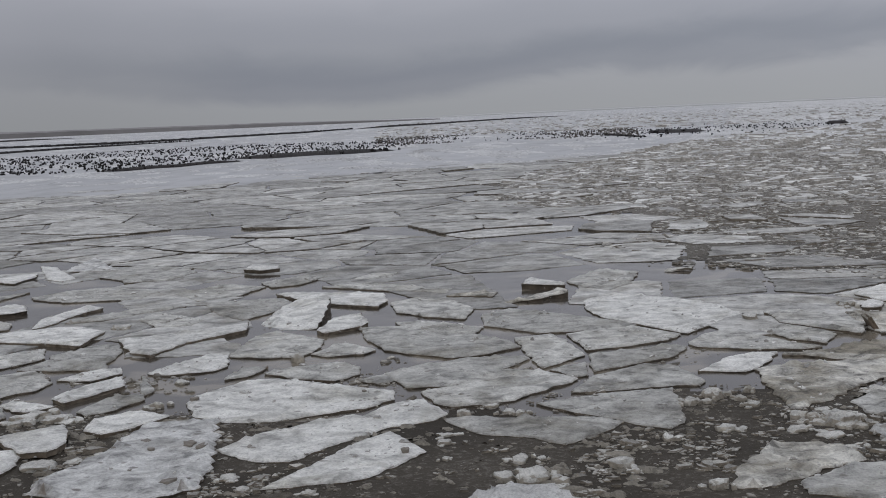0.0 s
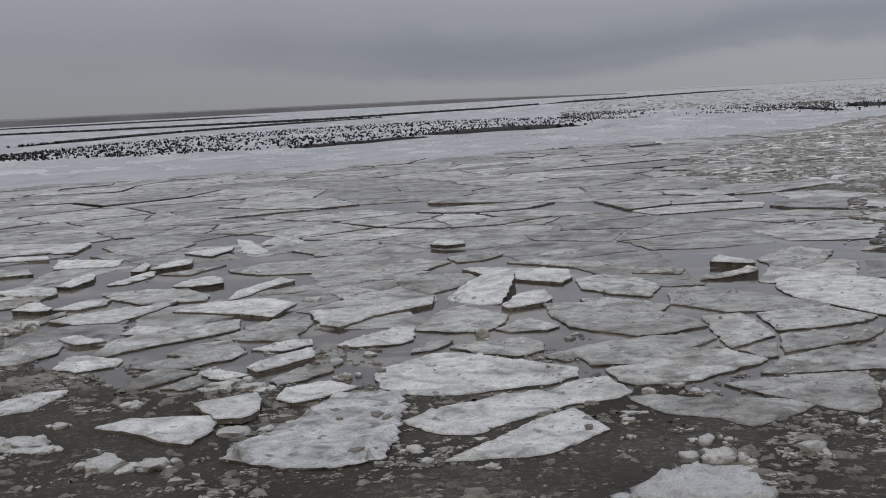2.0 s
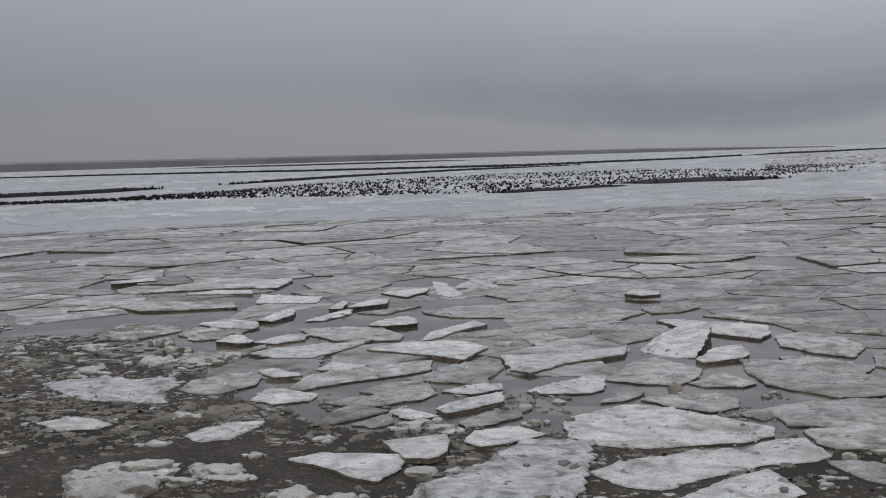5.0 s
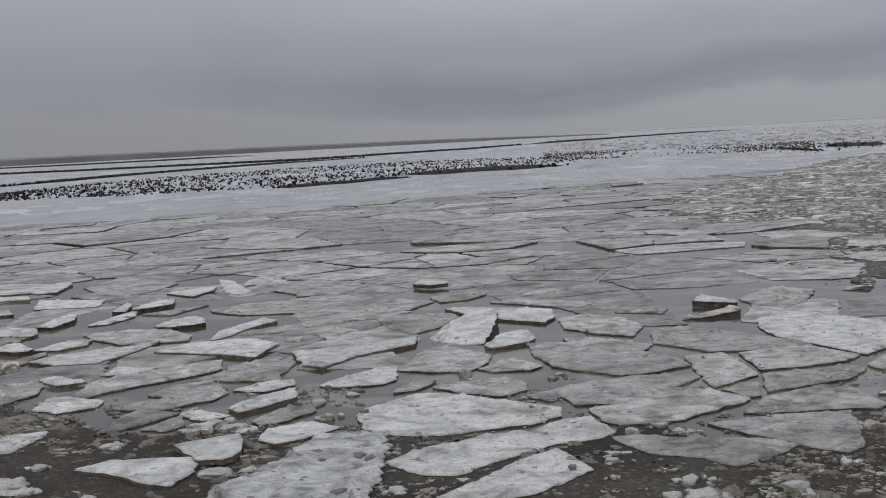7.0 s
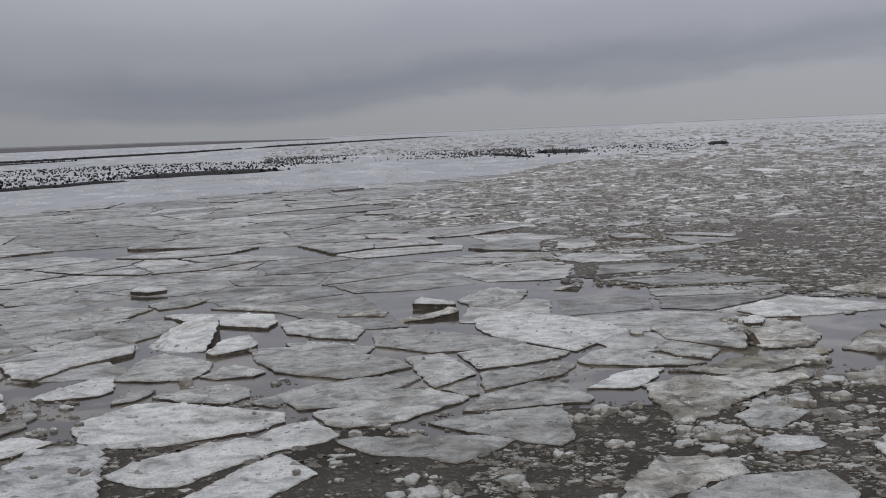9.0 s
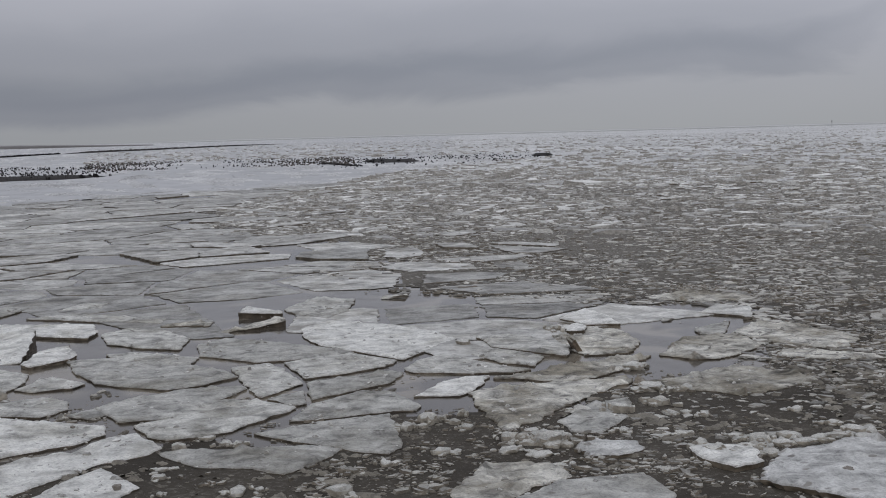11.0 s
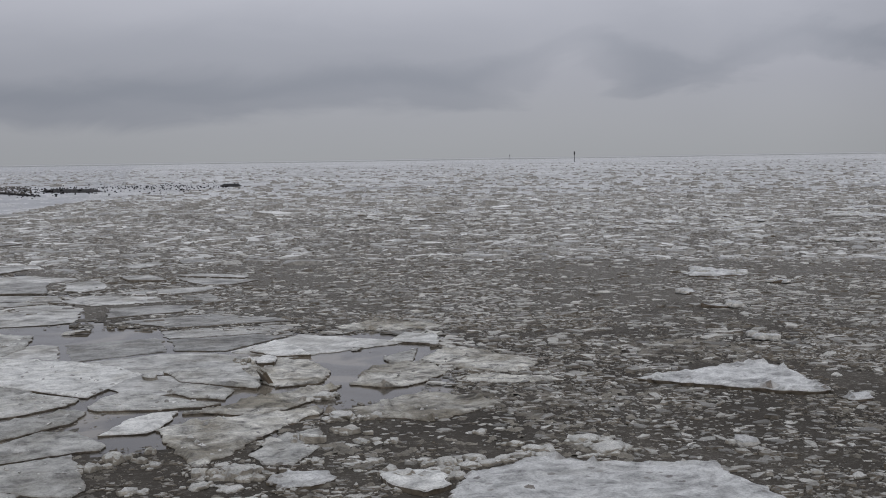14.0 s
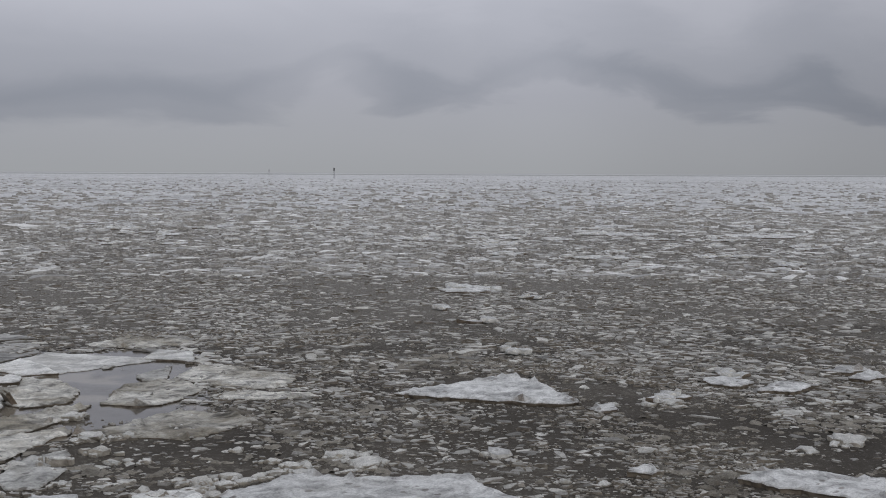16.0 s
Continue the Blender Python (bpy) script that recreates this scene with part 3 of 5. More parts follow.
ice_floe(-2.31, 16.57, "grey", ((0.01, -0.87), (0.41, -0.89), (0.58, -0.34), (0.60, 0.28), (0.19, 0.74), (-0.18, 1.16), (-0.45, 0.76), (-0.57, -0.67)))
ice_floe(-1.39, 16.00, "grey", ((-0.17, -0.39), (0.26, -0.30), (0.43, -0.07), (-0.03, 0.57), (-0.41, -0.15)))
ice_floe(-0.25, 16.43, "grey", ((-0.87, 0.28), (-0.61, -0.53), (-0.23, -0.89), (0.27, -1.26), (0.69, -1.10), (1.14, -0.71), (1.06, -0.29), (0.67, 0.24), (0.13, 0.93), (-0.52, 1.29), (-1.05, 1.23)))
ice_floe(-0.26, 19.33, "grey", ((-0.56, -0.29), (-0.03, -0.93), (0.48, -1.23), (0.67, -0.31), (0.33, 0.69), (-0.23, 1.18), (-0.68, 0.68)))
ice_floe(-0.13, 17.44, "grey", ((-0.47, 0.05), (0.01, -0.45), (0.47, -0.66), (0.61, -0.14), (-0.16, 0.55), (-0.65, 0.58)))
ice_floe(-3.19, 15.44, "pale", ((-0.23, -0.58), (0.29, -0.43), (0.41, -0.11), (0.26, 0.80), (0.08, 0.72), (-0.26, 0.23), (-0.54, -0.42)))
ice_floe(-2.48, 14.82, "grey", ((0.07, -0.25), (0.23, 0.29), (-0.08, 0.28), (-0.21, -0.35)))
ice_floe(-1.58, 14.68, "grey", ((-0.27, -0.33), (0.22, -0.56), (0.49, -0.23), (0.50, 0.17), (0.20, 0.51), (-0.35, 0.35), (-0.68, 0.02)))
ice_floe(-0.85, 14.07, "grey", ((0.03, -0.23), (0.19, -0.08), (0.07, 0.26), (-0.25, 0.01)))
ice_floe(-4.39, 15.08, "pale", ((0.04, -0.36), (0.35, 0.01), (0.23, 0.38), (-0.14, 0.28), (-0.40, -0.23)))
ice_floe(-4.15, 14.08, "pale", ((-0.15, -0.63), (0.08, -0.35), (0.33, 0.20), (0.18, 0.70), (-0.15, 0.23), (-0.35, -0.40)), top=0.055, thick=0.08)
ice_floe(-3.74, 13.38, "grey", ((-0.15, -0.51), (0.10, -0.30), (0.32, 0.20), (0.23, 0.44), (-0.13, 0.34), (-0.29, -0.30)))
ice_floe(-3.37, 12.42, "pale", ((-0.08, -0.51), (0.20, -0.27), (0.43, 0.16), (0.08, 0.47), (-0.35, 0.18), (-0.30, -0.30)), top=0.06, thick=0.09)
ice_floe(-3.58, 14.32, "grey", ((0.00, -0.28), (0.11, -0.54), (0.16, -0.31), (-0.10, 0.52), (-0.18, 0.54)))
ice_floe(-4.36, 19.21, "grey", ((-0.04, -0.63), (0.47, -0.61), (0.59, -0.12), (0.21, 0.26), (-0.38, 0.88), (-0.53, 0.19)))
ice_floe(-5.88, 18.00, "pale", ((-0.11, -0.50), (0.72, -0.92), (0.78, 0.24), (0.21, 0.77), (-0.66, 0.56), (-1.06, -0.22)), top=0.06, thick=0.09)
ice_floe(-4.86, 16.21, "grey", ((-0.12, -0.74), (0.55, -0.82), (0.43, -0.43), (0.44, 0.38), (0.20, 1.07), (-0.16, 0.94), (-0.40, 0.17), (-0.66, -0.63)))
ice_floe(-6.25, 15.89, "grey", ((-0.40, -1.23), (-0.07, -0.71), (0.39, -0.23), (0.84, 0.48), (0.57, 1.17), (0.29, 0.99), (-0.33, 0.35), (-0.76, -0.24), (-0.60, -1.17)))
ice_floe(-5.36, 14.91, "grey", ((-0.04, -0.49), (0.38, -0.44), (0.44, 0.06), (0.11, 0.61), (-0.35, 0.35), (-0.48, -0.25)))
ice_floe(-5.50, 14.10, "grey", ((-0.27, -0.27), (0.30, -0.25), (0.49, 0.15), (0.26, 0.26), (-0.20, 0.31), (-0.52, -0.20)))
ice_floe(-5.44, 13.32, "grey", ((-0.03, -0.55), (0.30, 0.02), (0.39, 0.32), (-0.18, 0.51), (-0.24, 0.13), (-0.23, -0.63)))
ice_floe(-4.97, 13.04, "grey", ((0.05, -0.31), (0.23, -0.07), (0.01, 0.45), (-0.05, 0.34), (-0.24, -0.23)))
ice_floe(-4.72, 13.47, "pale", ((-0.09, -0.21), (0.17, -0.27), (0.40, -0.05), (0.04, 0.12), (-0.23, 0.38), (-0.29, 0.08)))
ice_floe(-4.46, 11.08, "pale", ((-0.21, -0.22), (0.12, -0.48), (0.44, -0.59), (0.49, -0.10), (0.36, 0.44), (-0.09, 0.37), (-0.51, 0.35), (-0.74, 0.04)), top=0.05)
ice_floe(-4.01, 11.71, "pale", ((-0.23, -0.21), (0.00, -0.45), (0.24, -0.48), (0.37, -0.16), (0.24, 0.18), (0.09, 0.55), (-0.26, 0.31), (-0.45, 0.13)), top=0.09)
ice_floe(-9.23, 14.37, "white", ((-0.13, -0.75), (0.57, -0.83), (1.19, -0.75), (0.79, -0.06), (0.71, 0.41), (0.40, 0.91), (-0.09, 0.64), (-0.62, 0.79), (-0.99, 0.53), (-1.26, 0.15)))
ice_floe(-7.93, 14.95, "grey", ((0.04, -0.75), (0.30, -0.72), (0.51, -0.03), (0.28, 0.71), (-0.21, 0.74), (-0.55, 0.09), (-0.36, -0.54)))
ice_floe(-6.70, 14.23, "pale", ((0.08, -0.47), (0.47, -0.18), (0.39, 0.18), (-0.21, 0.48), (-0.42, 0.33), (-0.32, -0.28)))
ice_floe(-8.45, 12.29, "pale", ((0.02, -0.36), (0.41, -0.19), (0.47, 0.05), (0.09, 0.30), (-0.24, 0.34), (-0.50, -0.03)))
ice_floe(-6.49, 12.25, "pale", ((-0.02, -0.52), (0.22, -0.35), (0.30, 0.30), (0.22, 0.55), (-0.05, 0.45), (-0.30, 0.12), (-0.34, -0.31)))
ice_floe(-6.47, 10.57, "pale", ((-0.02, -0.28), (0.31, -0.14), (0.25, 0.28), (-0.26, 0.20), (-0.33, -0.18)))
ice_floe(-5.59, 10.48, "pale", ((0.07, -0.15), (0.39, -0.10), (0.37, -0.00), (-0.05, 0.20), (-0.28, 0.17), (-0.28, -0.15)))
ice_floe(-7.83, 17.67, "pale", ((-0.28, -0.75), (0.33, -0.68), (0.56, 0.31), (0.58, 1.26), (0.15, 0.62), (-0.40, 0.33), (-0.83, -0.39)), top=0.05)
ice_floe(-7.85, 19.57, "grey", ((-0.68, -0.25), (0.06, -0.81), (1.06, -0.59), (0.94, -0.10), (0.31, 0.65), (-0.38, 0.80), (-1.16, 0.38)))
ice_floe(-7.51, 20.78, "pale", ((-0.04, -0.53), (0.32, -0.36), (0.45, -0.13), (0.23, 0.45), (-0.04, 0.67), (-0.33, 0.26), (-0.37, -0.49)), top=0.075, thick=0.1)
ice_floe(-6.22, 20.04, "pale", ((-0.00, -1.01), (0.16, 0.04), (0.41, 0.75), (0.06, 1.09), (-0.32, -0.34), (-0.16, -1.27)), top=0.05)
ice_floe(-5.17, 20.18, "grey", ((-0.31, -0.73), (0.18, -0.19), (0.78, 0.48), (0.32, 0.87), (0.03, 0.45), (-0.53, -0.28), (-0.86, -0.86)))
ice_floe(-13.23, 22.93, "grey", ((-0.26, -0.88), (0.61, -0.64), (1.53, -0.13), (1.09, 0.60), (-1.07, 0.68), (-1.50, -0.04)), top=0.05)
ice_floe(-13.27, 25.36, "pale", ((-0.16, -0.38), (0.79, -0.23), (0.47, 0.43), (-0.43, 0.40), (-0.77, -0.41)), top=0.055, thick=0.08)
ice_floe(-13.08, 27.21, "pale", ((0.33, -1.06), (0.63, -0.81), (0.29, 0.83), (-0.08, 1.37), (-0.39, 0.41), (-0.81, -0.24)), top=0.055, thick=0.08)
ice_floe(-11.08, 27.23, "grey", ((-0.15, -1.37), (0.65, -2.00), (1.10, -1.09), (1.05, 0.34), (0.02, 1.36), (-1.00, 2.04), (-1.11, 0.03)))
ice_floe(-11.26, 24.32, "pale", ((-1.01, 0.82), (-0.41, -0.70), (0.96, -0.62), (0.62, 0.47), (-0.25, 0.64)))
ice_floe(-9.00, 23.45, "pale", ((-0.15, -0.78), (0.37, -0.11), (0.12, 0.74), (-0.26, 0.43), (-0.24, -0.69)), top=0.075, thick=0.1)
ice_floe(-8.33, 22.60, "grey", ((0.12, -0.53), (0.41, 0.78), (0.18, 0.59), (-0.53, -0.33)))
ice_floe(-8.87, 25.36, "pale", ((0.26, -0.85), (0.38, 0.10), (0.23, 0.76), (-0.04, 0.75), (-0.57, -0.16)), top=0.075, thick=0.1)
ice_floe(-9.16, 21.92, "pale", ((0.07, -0.80), (0.27, 0.09), (-0.05, 1.20), (-0.16, 0.31), (-0.22, -0.90)))
ice_floe(-7.80, 27.18, "white", ((0.71, -0.63), (-0.23, 1.19), (-0.47, -0.56)), top=0.06, tilt=4, axis=0)
ice_floe(-8.32, 26.30, "pale", ((0.13, -0.97), (0.60, -1.46), (0.69, -0.94), (-0.39, 1.31), (-0.86, 1.68)))
ice_floe(-6.33, 25.81, "grey", ((0.06, -1.39), (0.65, -0.87), (0.97, 0.51), (-0.51, 1.37), (-0.79, 0.44), (-0.86, -0.43)))
ice_floe(-6.46, 22.52, "grey", ((-0.32, -0.76), (0.53, -0.69), (1.22, -0.00), (0.13, 0.78), (-0.66, 0.73), (-1.06, -0.16)))
ice_floe(-3.77, 25.27, "pale", ((0.03, -0.53), (0.39, -0.29), (0.28, 0.32), (-0.30, 0.54), (-0.34, -0.21)), top=0.1, thick=0.15)
ice_floe(1.61, 21.16, "pale", ((0.35, -0.49), (0.39, -0.22), (-0.17, 0.63), (-0.35, -0.12)), top=0.105, thick=0.11)
ice_floe(1.51, 19.88, "dirty", ((-0.00, -0.26), (0.41, 0.06), (0.44, 0.52), (-0.15, 0.11), (-0.68, -0.42)), top=0.06, thick=0.1, tilt=-4, axis=85)
ice_floe(0.46, 20.39, "dirty", ((0.25, -0.29), (0.36, 0.07), (-0.01, 0.32), (-0.49, -0.06)), top=0.055, thick=0.08)
ice_floe(2.78, 21.77, "grey", ((-0.50, -0.91), (-0.10, -1.45), (0.35, -0.69), (0.72, 0.74), (0.08, 1.40), (-0.71, -0.11)))
ice_floe(-6.41, 22.61, "grey", ((-0.83, -0.44), (-0.01, -0.83), (0.98, -0.78), (1.08, 0.12), (0.01, 0.99), (-0.77, 0.70), (-1.22, -0.05)))
ice_floe(-5.97, 25.35, "grey", ((-0.37, -1.12), (0.49, -0.99), (0.81, 0.25), (0.45, 0.86), (-0.47, 1.20), (-0.74, -0.13)))
ice_floe(-4.12, 22.27, "grey", ((-0.17, -1.12), (0.43, -0.63), (0.78, 0.42), (-0.07, 1.09), (-0.79, -0.04)))
ice_floe(-2.92, 23.36, "grey", ((-0.30, -0.78), (0.19, -0.56), (0.62, 0.52), (0.15, 0.77), (-0.61, -0.06)))
ice_floe(-1.34, 23.56, "grey", ((0.26, -0.28), (0.40, 0.35), (-0.10, 0.44), (-0.48, -0.44)))
ice_floe(-0.99, 21.81, "grey", ((0.09, -0.42), (0.97, -0.97), (1.07, -0.45), (-0.48, 0.80), (-1.28, 0.53)))
ice_floe(-5.70, 16.44, "grey", ((0.01, -0.57), (0.28, -0.14), (0.07, 0.64), (-0.03, 0.45), (-0.33, 0.00)))
ice_floe(-5.25, 16.45, "grey", ((0.01, -0.39), (0.11, -0.10), (0.08, 0.39), (-0.16, 0.04)))
ice_floe(-5.11, 14.68, "grey", ((0.01, -0.55), (0.22, -0.38), (0.31, 0.07), (-0.23, 0.68), (-0.21, -0.30)))
ice_floe(6.57, 13.36, "dirty", ((-0.52, -0.48), (-0.25, -0.79), (0.48, -0.54), (0.91, -0.30), (0.85, 0.13), (0.41, 0.83), (-0.58, 0.38), (-1.20, 0.23)))
ice_floe(7.31, 15.59, "dirty", ((-0.56, -0.87), (-0.02, -0.77), (0.65, -0.22), (0.78, 0.83), (-0.06, 0.81), (-0.89, -0.32)))
ice_floe(6.03, 16.61, "dirty", ((-0.57, -1.08), (0.08, -1.08), (0.49, -0.37), (0.64, 0.81), (0.22, 1.16), (-0.50, 0.60)))
ice_floe(6.62, 18.59, "pale", ((-0.29, -0.63), (0.23, -0.78), (0.33, 0.03), (0.29, 1.01), (-0.46, 0.12)), top=0.05)
ice_floe(7.99, 16.93, "grey", ((-0.39, -0.37), (-0.10, -0.53), (0.56, 0.63), (-0.27, 0.11)))
ice_floe(6.29, 8.97, "white", ((-1.20, -0.10), (-0.94, -0.55), (-0.29, -1.14), (0.60, -1.39), (1.07, -0.99), (1.20, -0.50), (1.21, -0.15), (1.41, 0.33), (0.54, 0.80), (-0.02, 1.40), (-0.29, 1.28), (-0.93, 1.11), (-1.48, 0.37)), top=0.07)
ice_floe(4.93, 10.18, "pale", ((-0.29, -0.05), (-0.14, -0.43), (0.20, -0.33), (0.34, 0.18), (-0.03, 0.40), (-0.23, 0.33)), top=0.07)
ice_floe(4.01, 10.81, "white", ((-0.26, -0.25), (0.00, -0.29), (0.29, -0.13), (0.33, 0.09), (0.02, 0.36), (-0.32, 0.05)), top=0.05)
ice_floe(11.02, 12.75, "white", ((-0.84, -0.07), (-0.52, -0.62), (0.02, -1.33), (0.33, -1.26), (0.78, -0.07), (1.09, 0.93), (0.69, 0.91), (-0.29, 0.73), (-1.32, 0.66)), top=0.07)
ice_floe(10.16, 6.94, "white", ((-0.50, 0.21), (-0.34, -0.17), (-0.24, -0.75), (0.29, -0.65), (0.64, -0.24), (0.45, 0.05), (0.29, 0.40), (0.01, 0.74), (-0.53, 0.65)), top=0.07)
ice_floe(14.13, 11.32, "white", ((-0.34, -0.01), (-0.21, -0.40), (0.26, -0.28), (0.30, 0.31), (-0.08, 0.41)), top=0.07)
ice_floe(14.41, 10.51, "white", ((-0.26, -0.28), (0.52, -0.18), (0.21, 0.35), (-0.56, 0.06)), top=0.07)
ice_floe(11.32, 11.03, "white", ((-0.24, -0.17), (0.09, -0.14), (0.35, 0.16), (-0.22, 0.10)), top=0.05)
ice_floe(9.20, 8.37, "white", ((-0.09, -0.15), (0.09, -0.14), (0.17, 0.16), (-0.18, 0.07)), top=0.07)
ice_floe(16.47, 10.91, "white", ((-0.24, -0.16), (0.27, -0.21), (0.29, 0.20), (-0.38, 0.14)), top=0.07)
ice_floe(16.16, 10.38, "white", ((-0.30, -0.25), (0.20, -0.19), (0.42, 0.31), (-0.39, 0.06)), top=0.07)
ice_floe(-10.1, 21.53, "pale", ((0.22, -0.88), (0.20, 0.10), (0.00, 0.67), (-0.26, 0.85), (-0.16, -0.73)), top=0.07, thick=0.1)
ice_floe(-10.44, 20.3, "pale", ((-0.03, -0.43), (0.55, -0.49), (0.56, -0.22), (0.22, 0.42), (-0.56, 0.73), (-0.75, 0.00)), top=0.05, thick=0.08)
ice_floe(-9.41, 18.38, "pale", ((0.36, -0.37), (0.31, -0.08), (-0.35, 0.64), (-0.31, -0.21)), top=0.08, thick=0.11)
ice_floe(-11.93, 19.35, "dirty", ((-0.17, -0.90), (0.50, -0.77), (0.76, 0.19), (0.44, 0.66), (-0.86, 1.10), (-0.69, -0.28)))
ice_floe(-10.42, 19.29, "dirty", ((0.11, -0.81), (0.60, -0.26), (0.51, 0.45), (-0.62, 0.72), (-0.59, -0.08)))
ice_floe(-8.75, 18.82, "pale", ((0.04, -0.50), (0.32, -0.02), (0.21, 0.47), (-0.20, 0.47), (-0.39, -0.44)), top=0.04)
ice_floe(-14.83, 23.16, "grey", ((0.24, -0.84), (0.43, 0.61), (0.11, 1.22), (-0.48, 0.27), (-0.28, -1.25)), top=0.05, thick=0.08)
ice_floe(-16.86, 27.35, "pale", ((-0.21, -0.70), (0.60, 0.09), (0.15, 0.78), (-0.54, -0.18)), top=0.1, thick=0.12)
ice_floe(-7.46, 15.66, "pale", ((0.11, -0.34), (0.46, -0.11), (-0.21, 0.34), (-0.36, 0.11)), top=0.06, thick=0.09)
ice_floe(-6.72, 16.3, "pale", ((0.25, -0.19), (0.36, 0.17), (-0.31, 0.34), (-0.30, -0.31)), top=0.05, thick=0.08)
ice_floe(-11.24, 25.5, "grey", ((0.25, -0.57), (0.48, -0.17), (-0.20, 0.63), (-0.52, 0.11)))
ice_floe(-9.51, 23.04, "pale", ((0.26, -0.61), (-0.01, 0.45), (-0.25, 0.74), (-0.01, -0.60)), top=0.08, thick=0.1)
ice_floe(-9.36, 17.07, "dirty", ((0.04, -0.50), (0.30, -0.10), (0.22, 0.53), (-0.25, 0.30), (-0.30, -0.22)))
ice_floe(-8.89, 17.72, "grey", ((0.14, -0.53), (0.16, 0.21), (0.03, 0.61), (-0.03, 0.21), (-0.30, -0.49)))
ice_floe(8.98, 18.45, "pale", ((-0.14, -0.33), (0.00, -0.78), (0.54, 0.31), (0.15, 0.80), (-0.54, 0.01)), top=0.04)
ice_floe(8.43, 14.5, "dirty", ((-0.58, 0.14), (-0.21, -0.26), (0.60, -0.53), (0.61, -0.23), (0.08, 0.39), (-0.51, 0.51)), top=0.02, thick=0.05)
ice_floe(6.02, 17.51, "pale", ((-0.23, -0.28), (0.04, -0.34), (0.20, 0.10), (0.11, 0.34), (-0.11, 0.18)), top=0.09, thick=0.11)
ice_floe(8.86, 15.98, "dirty", ((-0.64, -0.30), (-0.36, -0.94), (0.11, -1.08), (0.56, -0.67), (0.63, -0.04), (0.39, 1.10), (0.08, 1.44), (-0.81, 0.52)))
ice_floe(9.31, 20.33, "dirty", ((-0.78, -0.10), (-0.16, -0.59), (0.81, -0.60), (0.84, 0.11), (0.13, 0.75), (-0.86, 0.46)), top=0.02, thick=0.05)


BOUNDS = [(min(p[0] for p in q), max(p[0] for p in q), min(p[1] for p in q), max(p[1] for p in q), q) for q in FLOES]


def on_floe(px, py):
    return any(x0 < px < x1 and y0 < py < y1 and inside_poly(px, py, q) for x0, x1, y0, y1, q in BOUNDS)


# ---- cracked plates behind the near floes ----
rng = random.Random(7)


def clip(poly, px, py, nx, ny):
    out = []
    for (ax, ay), (bx, by) in zip(poly, poly[1:] + poly[:1]):
        da, db = (ax - px) * nx + (ay - py) * ny, (bx - px) * nx + (by - py) * ny
        if da <= 0:
            out.append((ax, ay))
        if (da < 0 < db) or (db < 0 < da):
            k = da / (da - db)
            out.append((ax + (bx - ax) * k, ay + (by - ay) * k))
    return out


def cracked(x0, x1, y0, y1, dx, dy, jitter):
    """Polygons of a broken sheet: the cells nearest to scattered centres, drawn out along wandering directions."""
    nx, ny = int((x1 - x0) / dx), int((y1 - y0) / dy)
    c = {}
    for i in range(nx):
        for j in range(ny):
            if rng.random() < 0.86:
                c[i, j] = (x0 + (i + 0.5 * (j % 2) + 0.5 + rng.uniform(-jitter, jitter)) * dx, y0 + (j + 0.5 + rng.uniform(-jitter, jitter)) * dy)
    for (i, j), (px, py) in c.items():
        poly = [(px - 3 * dx, py - 3 * dy), (px + 3 * dx, py - 3 * dy), (px + 3 * dx, py + 3 * dy), (px - 3 * dx, py + 3 * dy)]
        for a in range(-4, 5):
            for b in range(-4, 5):
                q = c.get((i + a, j + b))
                if q and (a or b):
                    poly = clip(poly, (px + q[0]) / 2, (py + q[1]) / 2, q[0] - px, q[1] - py)
        if len(poly) > 2 and max(math.hypot(a - px, b - py) for a, b in poly) < 1.65 * dy:
            yield px, py, poly


PLATES = []
def drawn_out(cells_of, lean, y_mid):
    """The same cells, leaning: the cracks run slantwise away from the shore and wander."""
    def move(x, y):
        return x + lean * (y - y_mid) + 1.6 * wobble(x, y, 0.07, 4.0), y + 1.2 * wobble(x, y, 0.1, 9.0)
    for px, py, poly in cells_of:
        yield (*move(px, py), [move(*q) for q in poly])


sheet_cells = [(0, 36, c) for c in cracked(-52, 30, 12, 46, 1.5, 2.4, 0.75)] + [(36, 99, c) for c in drawn_out(cracked(-70, 30, 20, 90, 1.75, 3.9, 0.8), 0.3, 45)]
for low, high, (px, py, poly) in sheet_cells:
    az, d = float(azimuth(px, py)), math.hypot(px, py)
    if not low <= d < high:
        continue
    wet = slush_at(px, py)
    gone = (0.6 if d < 20 else 0.22) if d < 25 and az > -8 else 0.04
    if az > 22 and d < 30:
        gone = 0.45 if d < 25 else 0.1
    if wet > 0.3:
        gone = 1 - 0.85 * math.exp(-wet / 4.5) if d > 17 and -20 < az < 20 else 1
    if az > 40 or d > sheet_start(az) + 2.5 or rng.random() < gone:
        continue
    cx, cy = sum(p[0] for p in poly) / len(poly), sum(p[1] for p in poly) / len(poly)
    if d < 32:
        tests = [(cx, cy)] + [(cx + (a - cx) * s, cy + (b - cy) * s) for a, b in poly for s in (0.45, 0.85)]
        bad = sum(on_floe(*p) for p in tests)
        if on_floe(cx, cy) or (bad > len(tests) * 0.35 and d < 17):
            continue
        shrink = 0.62 if bad and d < 17 else 0.92
    else:
        shrink = rng.uniform(0.93, 0.98)
    if wet > 0:
        shrink *= rng.uniform(0.5, 0.9)
    PLATES.append((d, cx, cy, [((a - cx) * shrink, (b - cy) * shrink) for a, b in poly]))
PLATES.sort(key=lambda p: p[0])
rest_v, rest_f = [], []
